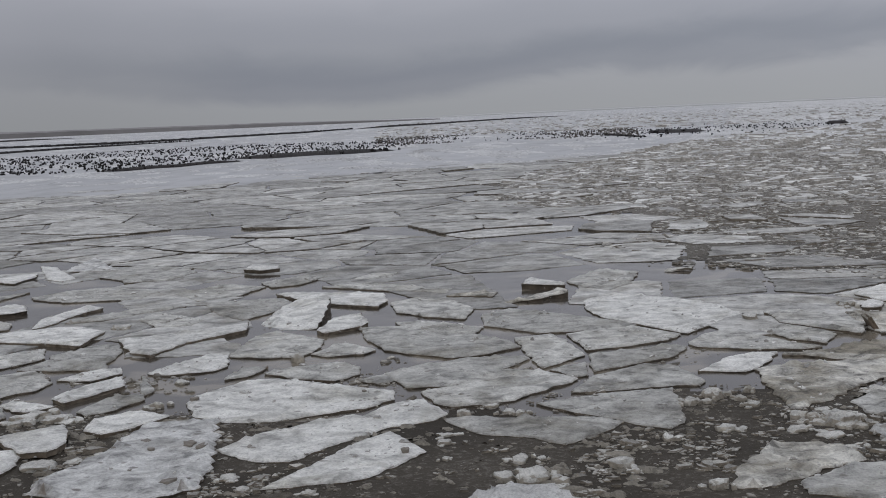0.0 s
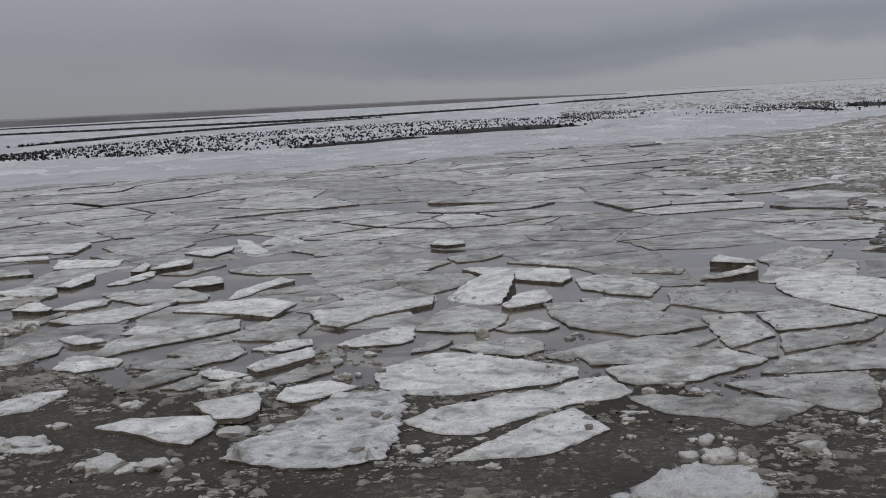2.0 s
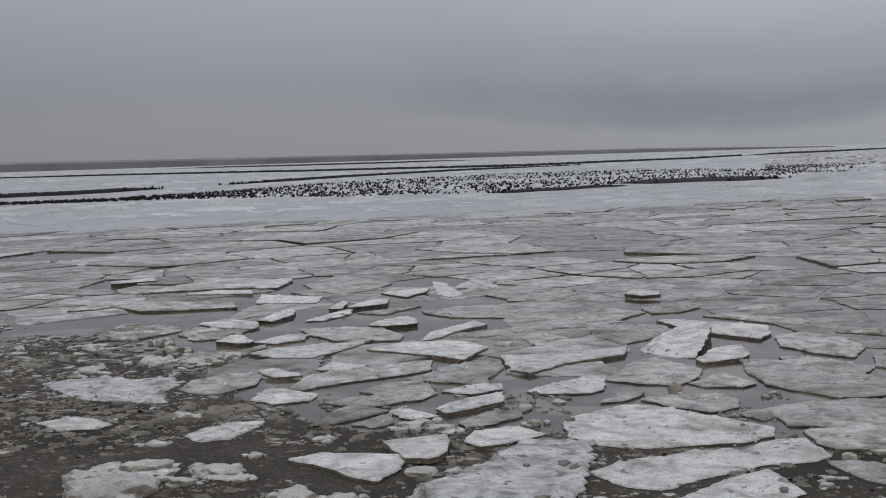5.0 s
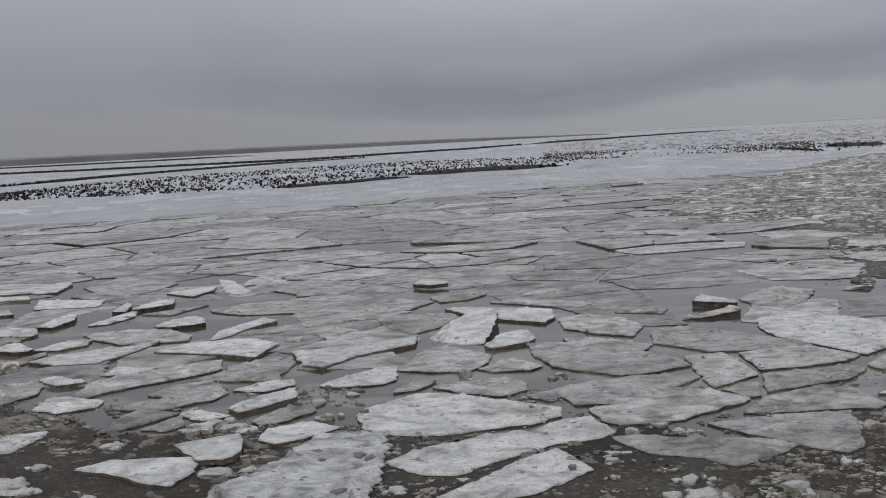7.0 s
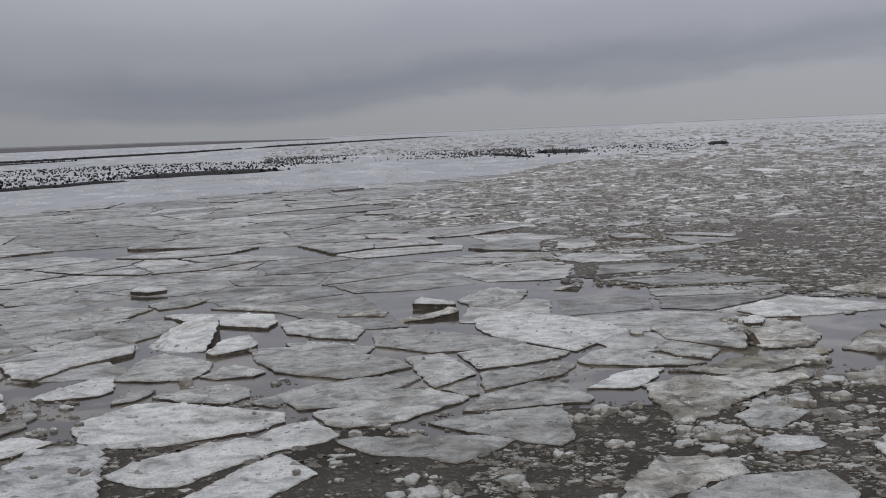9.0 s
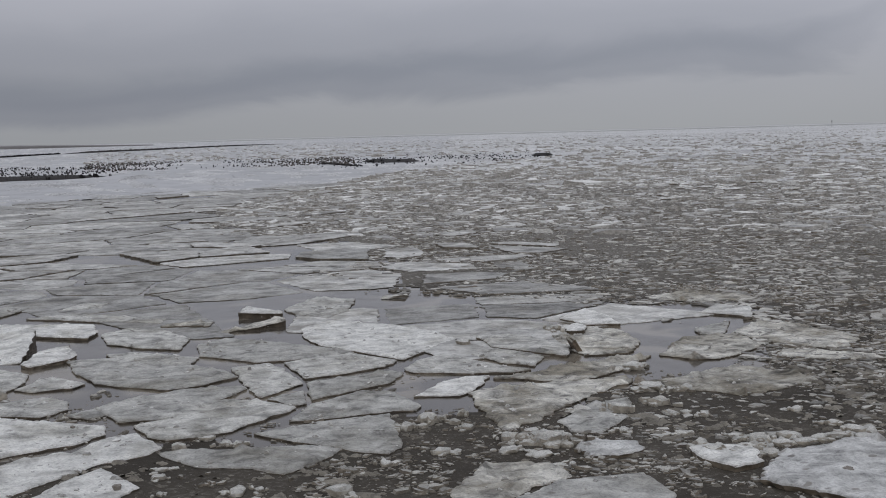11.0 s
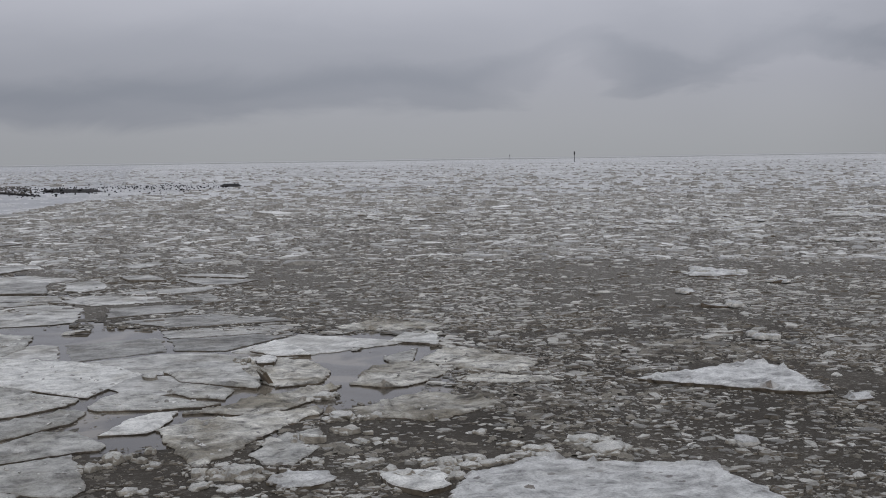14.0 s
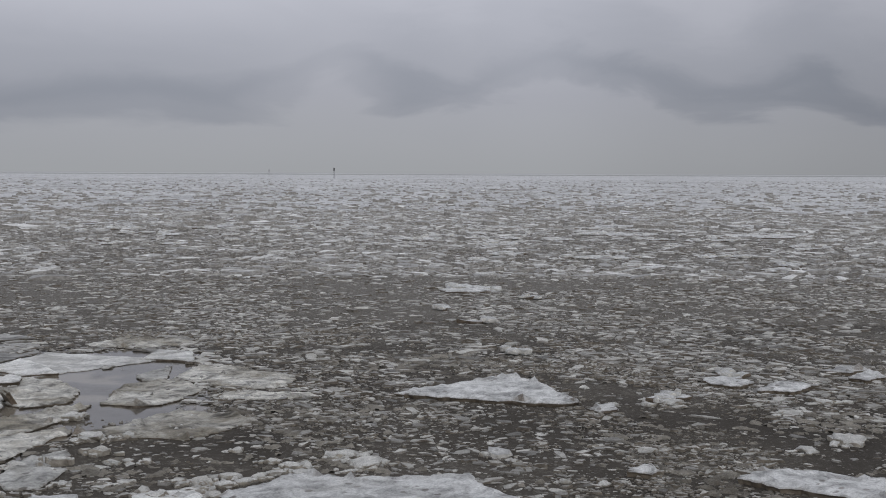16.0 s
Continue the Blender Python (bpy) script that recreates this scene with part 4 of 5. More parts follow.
for k, (d, cx, cy, corners) in enumerate(PLATES):
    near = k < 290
    top = 0.006 + 0.012 * rng.random() + (0.014 if d > 30 else 0.0) + (0.022 if slush_at(cx, cy) > -0.5 else 0.0) + (0.03 if d > 30 and rng.random() < 0.12 else 0.0)
    v, f, cover = slab(corners, top, top + 0.03, 0.1 if near else 0.2, 0.07, cx + cy, (0.985, 0.6, 0.2), 0.006)
    f += cover
    if near:
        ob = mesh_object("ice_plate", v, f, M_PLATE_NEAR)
        ob.location = (cx, cy, 0)
        ob.rotation_euler = (radians(rng.uniform(-0.4, 0.4)), radians(rng.uniform(-0.4, 0.4)), 0)
        tagged(ob, "thin wet grey ice plate in a cracked sheet", "ice plate", "cracked ice plates")
    else:
        o = len(rest_v)
        rest_v += [(a + cx, b + cy, c) for a, b, c in v]
        rest_f += [tuple(o + i for i in q) for q in f]
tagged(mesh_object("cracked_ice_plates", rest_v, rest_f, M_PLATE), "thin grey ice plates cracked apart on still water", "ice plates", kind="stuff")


# ---- brash ice: small fragments in the slush ----
def fragments(name, count, d0, d1, az0, az1, size0, size1, flat, mat, label, keep, seed, domed=False, base=0.01, crumbly=False):
    r = random.Random(seed)
    v, f = [], []
    made = tries = 0
    while made < count and tries < count * 12:
        tries += 1
        d = math.sqrt(r.uniform(d0 * d0, d1 * d1)) if d1 < d0 * 3 else d0 * (d1 / d0) ** r.random()
        x, y = spot(r.uniform(az0, az1), d)
        if r.random() > keep(x, y, d):
            continue
        made += 1
        whole = size0 * (size1 / size0) ** (r.random() ** 2.2)
        if size1 > 0.1 and d < 20 and not crumbly:
            whole *= (d / 20) ** 1.3  # ground finer towards the shore
        bits = [(x, y, whole)]
        if crumbly:  # a clot of broken bits frozen together
            bits = [(x + r.gauss(0, 0.8) * whole, y + r.gauss(0, 0.8) * whole, whole * r.uniform(0.15, 0.5)) for _ in range(r.randint(4, 10))]
        for bx, by, s in bits:
            n = r.choice((5, 6, 6, 7)) if d1 < 60 else r.choice((4, 4, 5, 5))
            turn, long = (r.uniform(0, 6.28), r.uniform(1.0, 2.0)) if domed else (-math.atan2(x, y) + r.gauss(0, 0.8), r.uniform(1.0, 2.2))
            ct, st = math.cos(turn), math.sin(turn)
            h = s * flat * r.uniform(0.4, 1.5)
            lean, o = r.uniform(-0.2, 0.2), len(v)
            ring = []
            for i in range(n):
                a = 2 * math.pi * (i + r.uniform(-0.35, 0.35)) / n
                q = s * r.uniform(0.45, 1.2)
                ring.append((q * math.cos(a) * long, q * math.sin(a)))
            rows = ((1.0, -0.3), (0.9, 0.5), (0.5, 1.0)) if domed else ((1.02, -0.05), (0.86, 1.0))
            for scale, z in rows:
                for a, b in ring:
                    a, b = a * scale, b * scale
                    v.append((bx + a * ct - b * st, by + a * st + b * ct, base + h * z * r.uniform(0.6, 1.4) + (a * lean if z > 0 else 0) * 0.4))
            for k in range(len(rows) - 1):
                f += [(o + k * n + i, o + k * n + (i + 1) % n, o + (k + 1) * n + (i + 1) % n, o + (k + 1) * n + i) for i in range(n)]
            f.append(tuple(o + (len(rows) - 1) * n + i for i in range(n)))
    return tagged(mesh_object(name, v, f, mat, smooth=False), label, "brash ice", kind="stuff")


def clump(x, y, scale, seed, low, high):
    return min(1.0, max(0.0, (0.5 + 0.5 * noise.fractal(Vector((x * scale, y * scale * 0.6, seed)), 0.7, 2.1, 3) - low) / (high - low)))


def keep_near(x, y, d):
    if slush_at(x, y) < -0.3 or on_floe(x, y):
        return 0.0
    return (0.03 + 0.97 * clump(x, y, 0.8, 2.0, 0.42, 0.75)) * (0.8 if azimuth(x, y) < -30 else 0.45)


def keep_knob(x, y, d):
    if slush_at(x, y) < -0.3 or on_floe(x, y):
        return 0.0
    return (0.02 + 0.98 * clump(x, y, 0.55, 22.0, 0.52, 0.72)) * (0.45 if azimuth(x, y) > -20 else 0.9)


def keep_gap(x, y, d):
    return 0.0 if on_floe(x, y) or slush_at(x, y) > 0 else 0.02 + 0.98 * clump(x, y, 0.7, 12.0, 0.5, 0.75)


def keep_crust(x, y, d):
    return 0.1 + 0.9 * clump(x, y, 0.9, 14.0, 0.45, 0.7) if on_floe(x, y) else 0.0


def keep_mid(x, y, d):
    return 0.0 if slush_at(x, y) < -1.6 * clump(x, y, 0.9, 31.0, 0.35, 0.7) or on_floe(x, y) else (0.2 + 0.8 * clump(x, y, 0.3, 5.0, 0.3, 0.65)) * min(1.0, max(0.0, 0.15 + (d - 16) * 0.07, (0.12 + (d - 11) * 0.05) * min(1.0, max(0.0, (-14 - azimuth(x, y)) / 6))))


def keep_far(x, y, d):
    if (slush_at(x, y) < 0.5 and d < 180) or (d > sheet_start(float(azimuth(x, y))) and not (d > 180 and azimuth(x, y) < 3)):
        return 0.0
    return 0.4 + 0.6 * clump(x, y, 0.07, 9.0, 0.35, 0.6) if d < 75 else 1.0


fragments("brash_crumbs", 11000, 9, 21, -62, 40, 0.006, 0.04, 0.45, M_CRUMB, "grey crumbs of broken ice strewn in slush", keep_near, 11)
fragments("brash_clots", 2400, 9, 24, -62, 40, 0.03, 0.15, 0.45, M_LUMP_KNOB, "crumbly pale clots of broken ice in slush", keep_knob, 17, crumbly=True)
fragments("brash_fragments", 43000, 10.5, 56, -62, 38, 0.022, 0.14, 0.2, M_BRASH, "small grey-white ice fragments packed in slush", keep_mid, 12)
fragments("brash_pieces", 44000, 36, 100, -64, -2, 0.06, 0.36, 0.22, M_BRASH_WHITE, "white ice pieces drifted together in bands", keep_far, 13)
fragments("far_brash", 24000, 66, 700, -64, 3, 0.12, 0.6, 0.28, M_BRASH_WHITE, "far white ice blocks on the pack", keep_far, 14)
fragments("floating_crumbs", 900, 10.5, 15.5, -32, 36, 0.01, 0.07, 0.4, M_CRUMB, "ice crumbs floating between the floes", keep_gap, 15, True, 0.0)
fragments("crust_crumbs", 3200, 9.5, 24, -45, 36, 0.008, 0.04, 0.6, M_BRASH_WHITE, "ice crumbs frozen onto the floes", keep_crust, 16, True, 0.03)


def mush_height(x, y, d):
    """How far frozen mush stands out of the slush, in metres; below 0 it is under."""
    patch = 0.5 + 0.5 * noise.fractal(Vector((x * 0.55, y * 0.42, 5.0)), 0.7, 2.1, 3)
    lumpy = noise.fractal(Vector((x * 5.2, y * 6.2, 1.0)), 0.9, 2.2, 4)
    m = lumpy + 1.2 * (patch - 0.5) - 0.34 + 0.006 * (d - 12) - 0.12 * min(1.0, max(0.0, (x / y - 0.3) * 5)) + 0.02 * min(1.0, max(0.0, (-x / y - 0.3) * 5))
    if m <= 0.0:
        return max(-0.004 + 0.09 * m, -0.04)
    cap = min(1.0, max(0.0, m / 0.3))
    knob = 0.5 + 0.5 * noise.noise(Vector((x * 11, y * 11, 3.0)))
    return -0.004 + 0.012 * (cap * cap * (3 - 2 * cap)) + 0.022 * cap * knob


def mush_field(name, label, az0, az1, naz, d0, d1, nd):
    azs, ds = np.linspace(az0, az1, naz), d0 * (d1 / d0) ** np.linspace(0, 1, nd)
    z, idx, v, f = {}, {}, [], []
    for i, a in enumerate(azs):
        for j, d in enumerate(ds):
            x, y = spot(a, d)
            h = mush_height(x, y, d)
            if h > -0.039 and slush_at(x, y) > 0.05:
                z[i, j] = (x, y, h)
    for i in range(naz - 1):
        for j in range(nd - 1):
            q = [(i, j), (i, j + 1), (i + 1, j + 1), (i + 1, j)]
            if all(k in z for k in q) and max(z[k][2] for k in q) > -0.012 and not on_floe(z[q[0]][0], z[q[0]][1]):
                for k in q:
                    if k not in idx:
                        idx[k] = len(v)
                        v.append((z[k][0], z[k][1], z[k][2] + 0.012))
                f.append(tuple(idx[k] for k in q))
    return tagged(mesh_object(name, v, f, M_MUSH, smooth=True), label, "slush", kind="stuff")


mush_field("frozen_mush", "crumbling streaks of frozen mush standing out of slush", -58, 48, 1060, 8.8, 20.5, 280)


# ---- white snowy floes adrift in the slush ----
def drift_floe(x, y, w, deep):
    """A ragged snowy floe, half as wide as w and deep along the view from the shore, with lumps of snow along its rim."""
    r = random.Random(int(x * 100 + y * 7))
    n = 11
    turn = -math.atan2(x, y)
    ct, st = math.cos(turn), math.sin(turn)
    ring = [(w * math.cos(2 * math.pi * i / n) * r.uniform(0.55, 1.05), deep * math.sin(2 * math.pi * i / n) * r.uniform(0.5, 1.1)) for i in range(n)]
    root = tagged(new("drift_floe"), "small white snowy floe drifting in grey slush", "ice floe", "drift floes")
    root.matrix_world = pose(x, y, 0)
    v, f, cover = slab([(a * ct - b * st, a * st + b * ct) for a, b in ring], 0.055, 0.1, 0.15 if w < 1.2 else 0.25, 0.12, x + y, (0.97, 0.8, 0.4), 0.05)
    part("floe", v, f + cover, M_WHITE, root)
    for k in range(3 + int(w * 3)):
        a = r.uniform(0, 6.28)
        lump = new("snow_lump", chunk_mesh(r.uniform(0.12, 0.4) * min(1.4, 0.5 + w), r.uniform(0.05, 0.13), r.uniform(0, 90), 1.0, 2))
        lump.data.materials.append(M_LUMP_WHITE)
        lump.parent = root
        q = r.uniform(0.3, 0.85)
        da, db = w * q * math.cos(a), deep * q * math.sin(a)
        lump.location = (da * ct - db * st, da * st + db * ct, 0.045)
    return root


drift_floe(20.45, 24.69, 0.98, 1.25)
drift_floe(17.05, 21.56, 0.22, 0.46)
drift_floe(20.19, 22.14, 0.31, 0.41)
drift_floe(27.65, 33.09, 0.44, 1.13)
drift_floe(34.3, 45.51, 1.42, 1.48)
drift_floe(34.35, 40.38, 0.90, 1.70)
drift_floe(38.57, 43.33, 0.79, 1.27)
drift_floe(30.44, 34.97, 1.05, 0.81)
drift_floe(45.39, 43.43, 2.42, 2.09)
drift_floe(34.64, 33.42, 0.55, 1.05)
drift_floe(32.12, 31.25, 1.73, 0.91)
drift_floe(29.92, 27.38, 0.83, 1.00)
drift_floe(39.39, 34.52, 0.36, 0.83)
drift_floe(43.67, 36.96, 0.52, 0.99)
drift_floe(49.93, 38.1, 2.71, 2.09)
drift_floe(35.64, 29.63, 0.42, 1.46)
drift_floe(36.57, 29.11, 1.38, 0.99)
drift_floe(44.45, 31.37, 1.11, 2.60)
drift_floe(32.44, 24.09, 0.55, 0.99)
drift_floe(34.82, 25.41, 0.59, 1.27)
drift_floe(15.95, 19.16, 0.40, 0.24)
drift_floe(13.81, 15.47, 0.26, 0.33)
drift_floe(14.74, 11.73, 0.36, 0.40)
drift_floe(12.71, 10.99, 0.18, 0.17)
drift_floe(12.34, 10.99, 0.17, 0.19)
r = random.Random(41)
for k in range(70):
    d = r.choice((53, 57, 60, 63, 66, 69)) + r.gauss(0, 0.9)
    x, y = spot(r.uniform(-62, -22), d)
    if slush_at(x, y) > 0.5:
        drift_floe(x, y, r.uniform(0.3, 1.2), r.uniform(0.4, 1.2))


# ---- single lumps and clods ----
LUMP_WORDS = {"pale": "crumbling pale ice lump frozen in the slush", "grey": "crumbling grey ice heap frozen in the slush", "dirty": "small pale ice block between floes", "white": "bright snowy ice lump lying in brown slush"}
LUMP_TOPS = {"pale": M_LUMP, "grey": M_LUMP, "dirty": M_LUMP, "white": M_LUMP_WHITE}


def ice_lump(x, y, w, h, tone):
    """A heap: one main chunk and smaller ones broken off round it."""
    r = random.Random(int(x * 310 + y * 77))
    root = tagged(new("ice_lump"), LUMP_WORDS[tone], "ice lump", "ice lumps")
    root.matrix_world = pose(x, y, 0.005, 0, 0, r.uniform(-25, 25))
    bits = [(0.0, 0.0, w * (0.95 if tone in ("dirty", "white") else 0.66), h)]
    if tone not in ("dirty", "white"):
        bits += [(r.uniform(-0.55, 0.55) * w, r.uniform(-0.4, 0.4) * w, w * r.uniform(0.16, 0.42), h * r.uniform(0.35, 0.85)) for _ in range(4 + int(w * 5))]
    elif tone == "white":
        bits += [(r.uniform(-0.6, 0.6) * w, r.uniform(-0.45, 0.1) * w, w * r.uniform(0.15, 0.4), h * r.uniform(0.3, 0.7)) for _ in range(3)]
    for a, b, bw, bh in bits:
        bit = new("chunk", chunk_mesh(bw, bh, r.uniform(0, 90), r.uniform(0.6, 1.0), 4 if bw > 0.7 else 3 if bw > 0.28 else 2))
        bit.data.materials.append(LUMP_TOPS[tone])
        bit.parent = root
        bit.matrix_local = pose(a, b, 0, r.uniform(-8, 8), r.uniform(-8, 8), r.uniform(0, 180))
    return root


def mud_clod(x, y, w, h):
    ob = new("mud_clod", chunk_mesh(w, h, x + y * 2.3))
    ob.data.materials.append(M_STONE)
    ob.matrix_world = pose(x, y, 0.045, 0, 0, random.uniform(0, 180))
    return tagged(ob, "small dark mud clod frozen onto a floe", "mud clod", "mud clods")


ice_lump(-6.32, 9.71, 1.03, 0.19, "pale")
ice_lump(-6.79, 9.98, 0.51, 0.15, "pale")
ice_lump(-6.49, 10.61, 0.81, 0.10, "pale")
ice_lump(-5.64, 10.58, 0.67, 0.10, "pale")
ice_lump(-5.87, 10.18, 0.41, 0.07, "grey")
ice_lump(-4.57, 9.87, 0.49, 0.12, "pale")
ice_lump(-4.11, 9.89, 0.46, 0.09, "pale")
ice_lump(-7.34, 12.91, 0.41, 0.08, "pale")
ice_lump(-10.69, 18.18, 0.50, 0.13, "pale")
ice_lump(-10.04, 17.44, 0.57, 0.12, "pale")
ice_lump(-9.80, 16.41, 0.70, 0.11, "pale")
ice_lump(-9.16, 16.39, 0.54, 0.09, "grey")
ice_lump(-8.72, 16.74, 0.57, 0.17, "pale")
ice_lump(-11.63, 17.61, 0.60, 0.10, "pale")
ice_lump(-11.63, 18.58, 0.42, 0.08, "grey")
ice_lump(-10.40, 15.58, 0.60, 0.09, "pale")
ice_lump(-6.95, 14.29, 0.29, 0.06, "grey")
ice_lump(-4.43, 12.86, 0.63, 0.10, "pale")
ice_lump(-5.26, 12.05, 0.28, 0.06, "grey")
ice_lump(-6.93, 11.53, 0.38, 0.06, "grey")
ice_lump(-5.63, 11.25, 0.26, 0.05, "grey")
ice_lump(0.45, 8.90, 0.91, 0.24, "white")
ice_lump(2.67, 12.51, 0.30, 0.14, "pale")
ice_lump(2.40, 12.32, 0.34, 0.09, "pale")
ice_lump(3.08, 12.70, 0.18, 0.09, "pale")
ice_lump(2.91, 12.34, 0.21, 0.08, "pale")
ice_lump(2.97, 12.08, 0.20, 0.08, "pale")
ice_lump(2.51, 11.23, 0.30, 0.07, "pale")
ice_lump(3.24, 11.46, 0.28, 0.13, "pale")
ice_lump(3.39, 11.43, 0.14, 0.10, "pale")
ice_lump(3.58, 11.40, 0.39, 0.12, "pale")
ice_lump(3.60, 11.14, 0.33, 0.08, "grey")
ice_lump(-1.92, 15.47, 0.19, 0.13, "dirty")
ice_lump(0.11, 12.21, 0.15, 0.08, "dirty")
ice_lump(1.39, 10.18, 0.32, 0.10, "pale")
ice_lump(1.48, 10.00, 0.14, 0.06, "pale")
ice_lump(1.21, 10.04, 0.12, 0.04, "pale")
ice_lump(1.92, 10.97, 0.21, 0.07, "grey")
ice_lump(2.06, 9.49, 0.23, 0.10, "pale")
ice_lump(-0.10, 11.17, 0.21, 0.06, "pale")
ice_lump(-0.07, 11.45, 0.24, 0.04, "grey")
ice_lump(-0.08, 10.64, 0.13, 0.04, "grey")
ice_lump(0.75, 10.49, 0.12, 0.05, "grey")
ice_lump(0.56, 10.48, 0.30, 0.07, "grey")
ice_lump(0.62, 9.94, 0.43, 0.11, "grey")
ice_lump(4.19, 17.01, 0.23, 0.12, "dirty")
ice_lump(5.92, 17.63, 0.39, 0.11, "grey")
ice_lump(-3.18, 13.20, 0.25, 0.08, "grey")
ice_lump(-3.19, 14.43, 0.24, 0.05, "grey")
ice_lump(-4.97, 18.65, 0.31, 0.08, "dirty")
ice_lump(0.56, 12.23, 0.23, 0.06, "grey")
ice_lump(0.67, 12.16, 0.20, 0.07, "grey")
ice_lump(0.40, 12.52, 0.23, 0.05, "grey")
ice_lump(0.82, 9.63, 0.23, 0.06, "grey")
ice_lump(-4.13, 12.79, 0.44, 0.08, "grey")
ice_lump(-4.44, 12.92, 0.38, 0.06, "grey")
ice_lump(-3.26, 11.20, 0.22, 0.04, "dirty")
ice_lump(-3.75, 10.95, 0.33, 0.07, "dirty")
ice_lump(-3.48, 11.09, 0.22, 0.04, "dirty")
ice_lump(-3.48, 10.42, 0.18, 0.05, "pale")
ice_lump(-1.93, 10.32, 0.25, 0.05, "grey")
ice_lump(-1.20, 9.80, 0.19, 0.04, "grey")
ice_lump(-1.76, 9.98, 0.17, 0.04, "grey")
ice_lump(5.82, 17.84, 0.35, 0.10, "pale")
ice_lump(5.52, 13.32, 0.47, 0.09, "pale")
ice_lump(5.60, 13.06, 0.20, 0.09, "pale")
ice_lump(5.24, 12.50, 0.35, 0.11, "pale")
ice_lump(5.18, 12.04, 0.31, 0.05, "grey")
ice_lump(6.55, 10.74, 0.35, 0.09, "pale")
ice_lump(6.50, 10.45, 0.35, 0.05, "pale")
ice_lump(7.18, 10.88, 0.46, 0.08, "pale")
ice_lump(7.16, 10.34, 0.50, 0.09, "pale")
ice_lump(5.49, 10.68, 0.34, 0.11, "pale")
ice_lump(4.87, 10.39, 0.32, 0.13, "pale")
ice_lump(5.08, 10.29, 0.27, 0.10, "pale")
ice_lump(10.31, 12.79, 0.19, 0.08, "white")
ice_lump(8.59, 9.88, 0.27, 0.10, "white")
ice_lump(4.70, 12.31, 0.34, 0.14, "pale")
ice_lump(3.59, 11.24, 0.47, 0.15, "pale")
ice_lump(3.36, 11.42, 0.20, 0.12, "pale")
ice_lump(4.37, 12.47, 0.37, 0.06, "grey")
ice_lump(5.85, 10.76, 0.34, 0.07, "pale")
ice_lump(6.04, 10.54, 0.28, 0.08, "pale")
ice_lump(4.69, 10.25, 0.16, 0.05, "pale")
ice_lump(5.35, 10.88, 0.28, 0.07, "grey")
ice_lump(4.88, 10.05, 0.37, 0.06, "pale")
ice_lump(3.40, 10.43, 0.26, 0.05, "grey")
ice_lump(3.91, 10.85, 0.32, 0.05, "white")
ice_lump(4.86, 10.62, 0.25, 0.11, "pale")
ice_lump(4.96, 10.41, 0.30, 0.12, "pale")
ice_lump(5.25, 10.44, 0.33, 0.09, "pale")
ice_lump(5.37, 10.21, 0.30, 0.08, "pale")
ice_lump(5.54, 10.66, 0.23, 0.09, "pale")
ice_lump(5.64, 10.49, 0.31, 0.07, "pale")
ice_lump(5.06, 10.07, 0.37, 0.07, "pale")
ice_lump(5.86, 10.50, 0.28, 0.06, "pale")
ice_lump(6.28, 10.61, 0.35, 0.06, "pale")
ice_lump(4.75, 10.15, 0.21, 0.04, "grey")
ice_lump(6.65, 10.69, 0.29, 0.07, "pale")
ice_lump(4.94, 11.21, 0.23, 0.04, "grey")
ice_lump(4.69, 11.20, 0.31, 0.03, "grey")
ice_lump(4.43, 11.46, 0.23, 0.06, "pale")
ice_lump(3.57, 11.74, 0.23, 0.06, "pale")
ice_lump(3.13, 11.11, 0.33, 0.05, "grey")
ice_lump(3.38, 10.87, 0.32, 0.04, "grey")
ice_lump(5.86, 13.13, 0.27, 0.08, "pale")
ice_lump(5.77, 14.55, 0.43, 0.09, "grey")
ice_lump(7.25, 10.84, 0.43, 0.09, "pale")
ice_lump(7.22, 10.38, 0.47, 0.08, "pale")
ice_lump(8.48, 9.98, 0.21, 0.06, "pale")
ice_lump(10.01, 9.08, 0.38, 0.06, "pale")
ice_lump(8.35, 8.64, 0.20, 0.05, "pale")
ice_lump(8.58, 8.33, 0.25, 0.05, "pale")
ice_lump(8.59, 9.83, 0.24, 0.05, "pale")
ice_lump(11.41, 8.02, 0.39, 0.06, "grey")
ice_lump(12.13, 8.01, 0.54, 0.11, "pale")
ice_lump(12.25, 11.08, 0.31, 0.06, "pale")
ice_lump(12.40, 10.82, 0.68, 0.08, "pale")
ice_lump(14.02, 9.61, 0.47, 0.07, "pale")
ice_lump(13.01, 9.40, 0.45, 0.06, "grey")
ice_lump(6.48, 11.76, 0.22, 0.06, "grey")
ice_lump(5.48, 11.86, 0.24, 0.07, "grey")
ice_lump(6.50, 11.09, 0.24, 0.06, "grey")
mud_clod(-2.92, 11.53, 0.11, 0.04)
mud_clod(-2.48, 11.36, 0.15, 0.05)
mud_clod(-2.33, 11.24, 0.12, 0.06)
mud_clod(-2.80, 11.23, 0.07, 0.04)
mud_clod(-0.44, 10.83, 0.09, 0.05)
mud_clod(-2.81, 13.33, 0.11, 0.04)
mud_clod(-0.96, 13.38, 0.05, 0.02)
mud_clod(-2.41, 10.18, 0.15, 0.04)
mud_clod(-3.17, 11.37, 0.08, 0.03)
mud_clod(-2.84, 10.58, 0.05, 0.02)
mud_clod(6.01, 9.71, 0.12, 0.03)
mud_clod(5.64, 9.35, 0.12, 0.05)
mud_clod(6.74, 9.56, 0.07, 0.02)
mud_clod(5.88, 10.15, 0.08, 0.02)
mud_clod(6.53, 8.68, 0.13, 0.03)
mud_clod(6.03, 8.80, 0.11, 0.03)
mud_clod(5.18, 9.43, 0.15, 0.03)
mud_clod(6.57, 8.43, 0.09, 0.03)

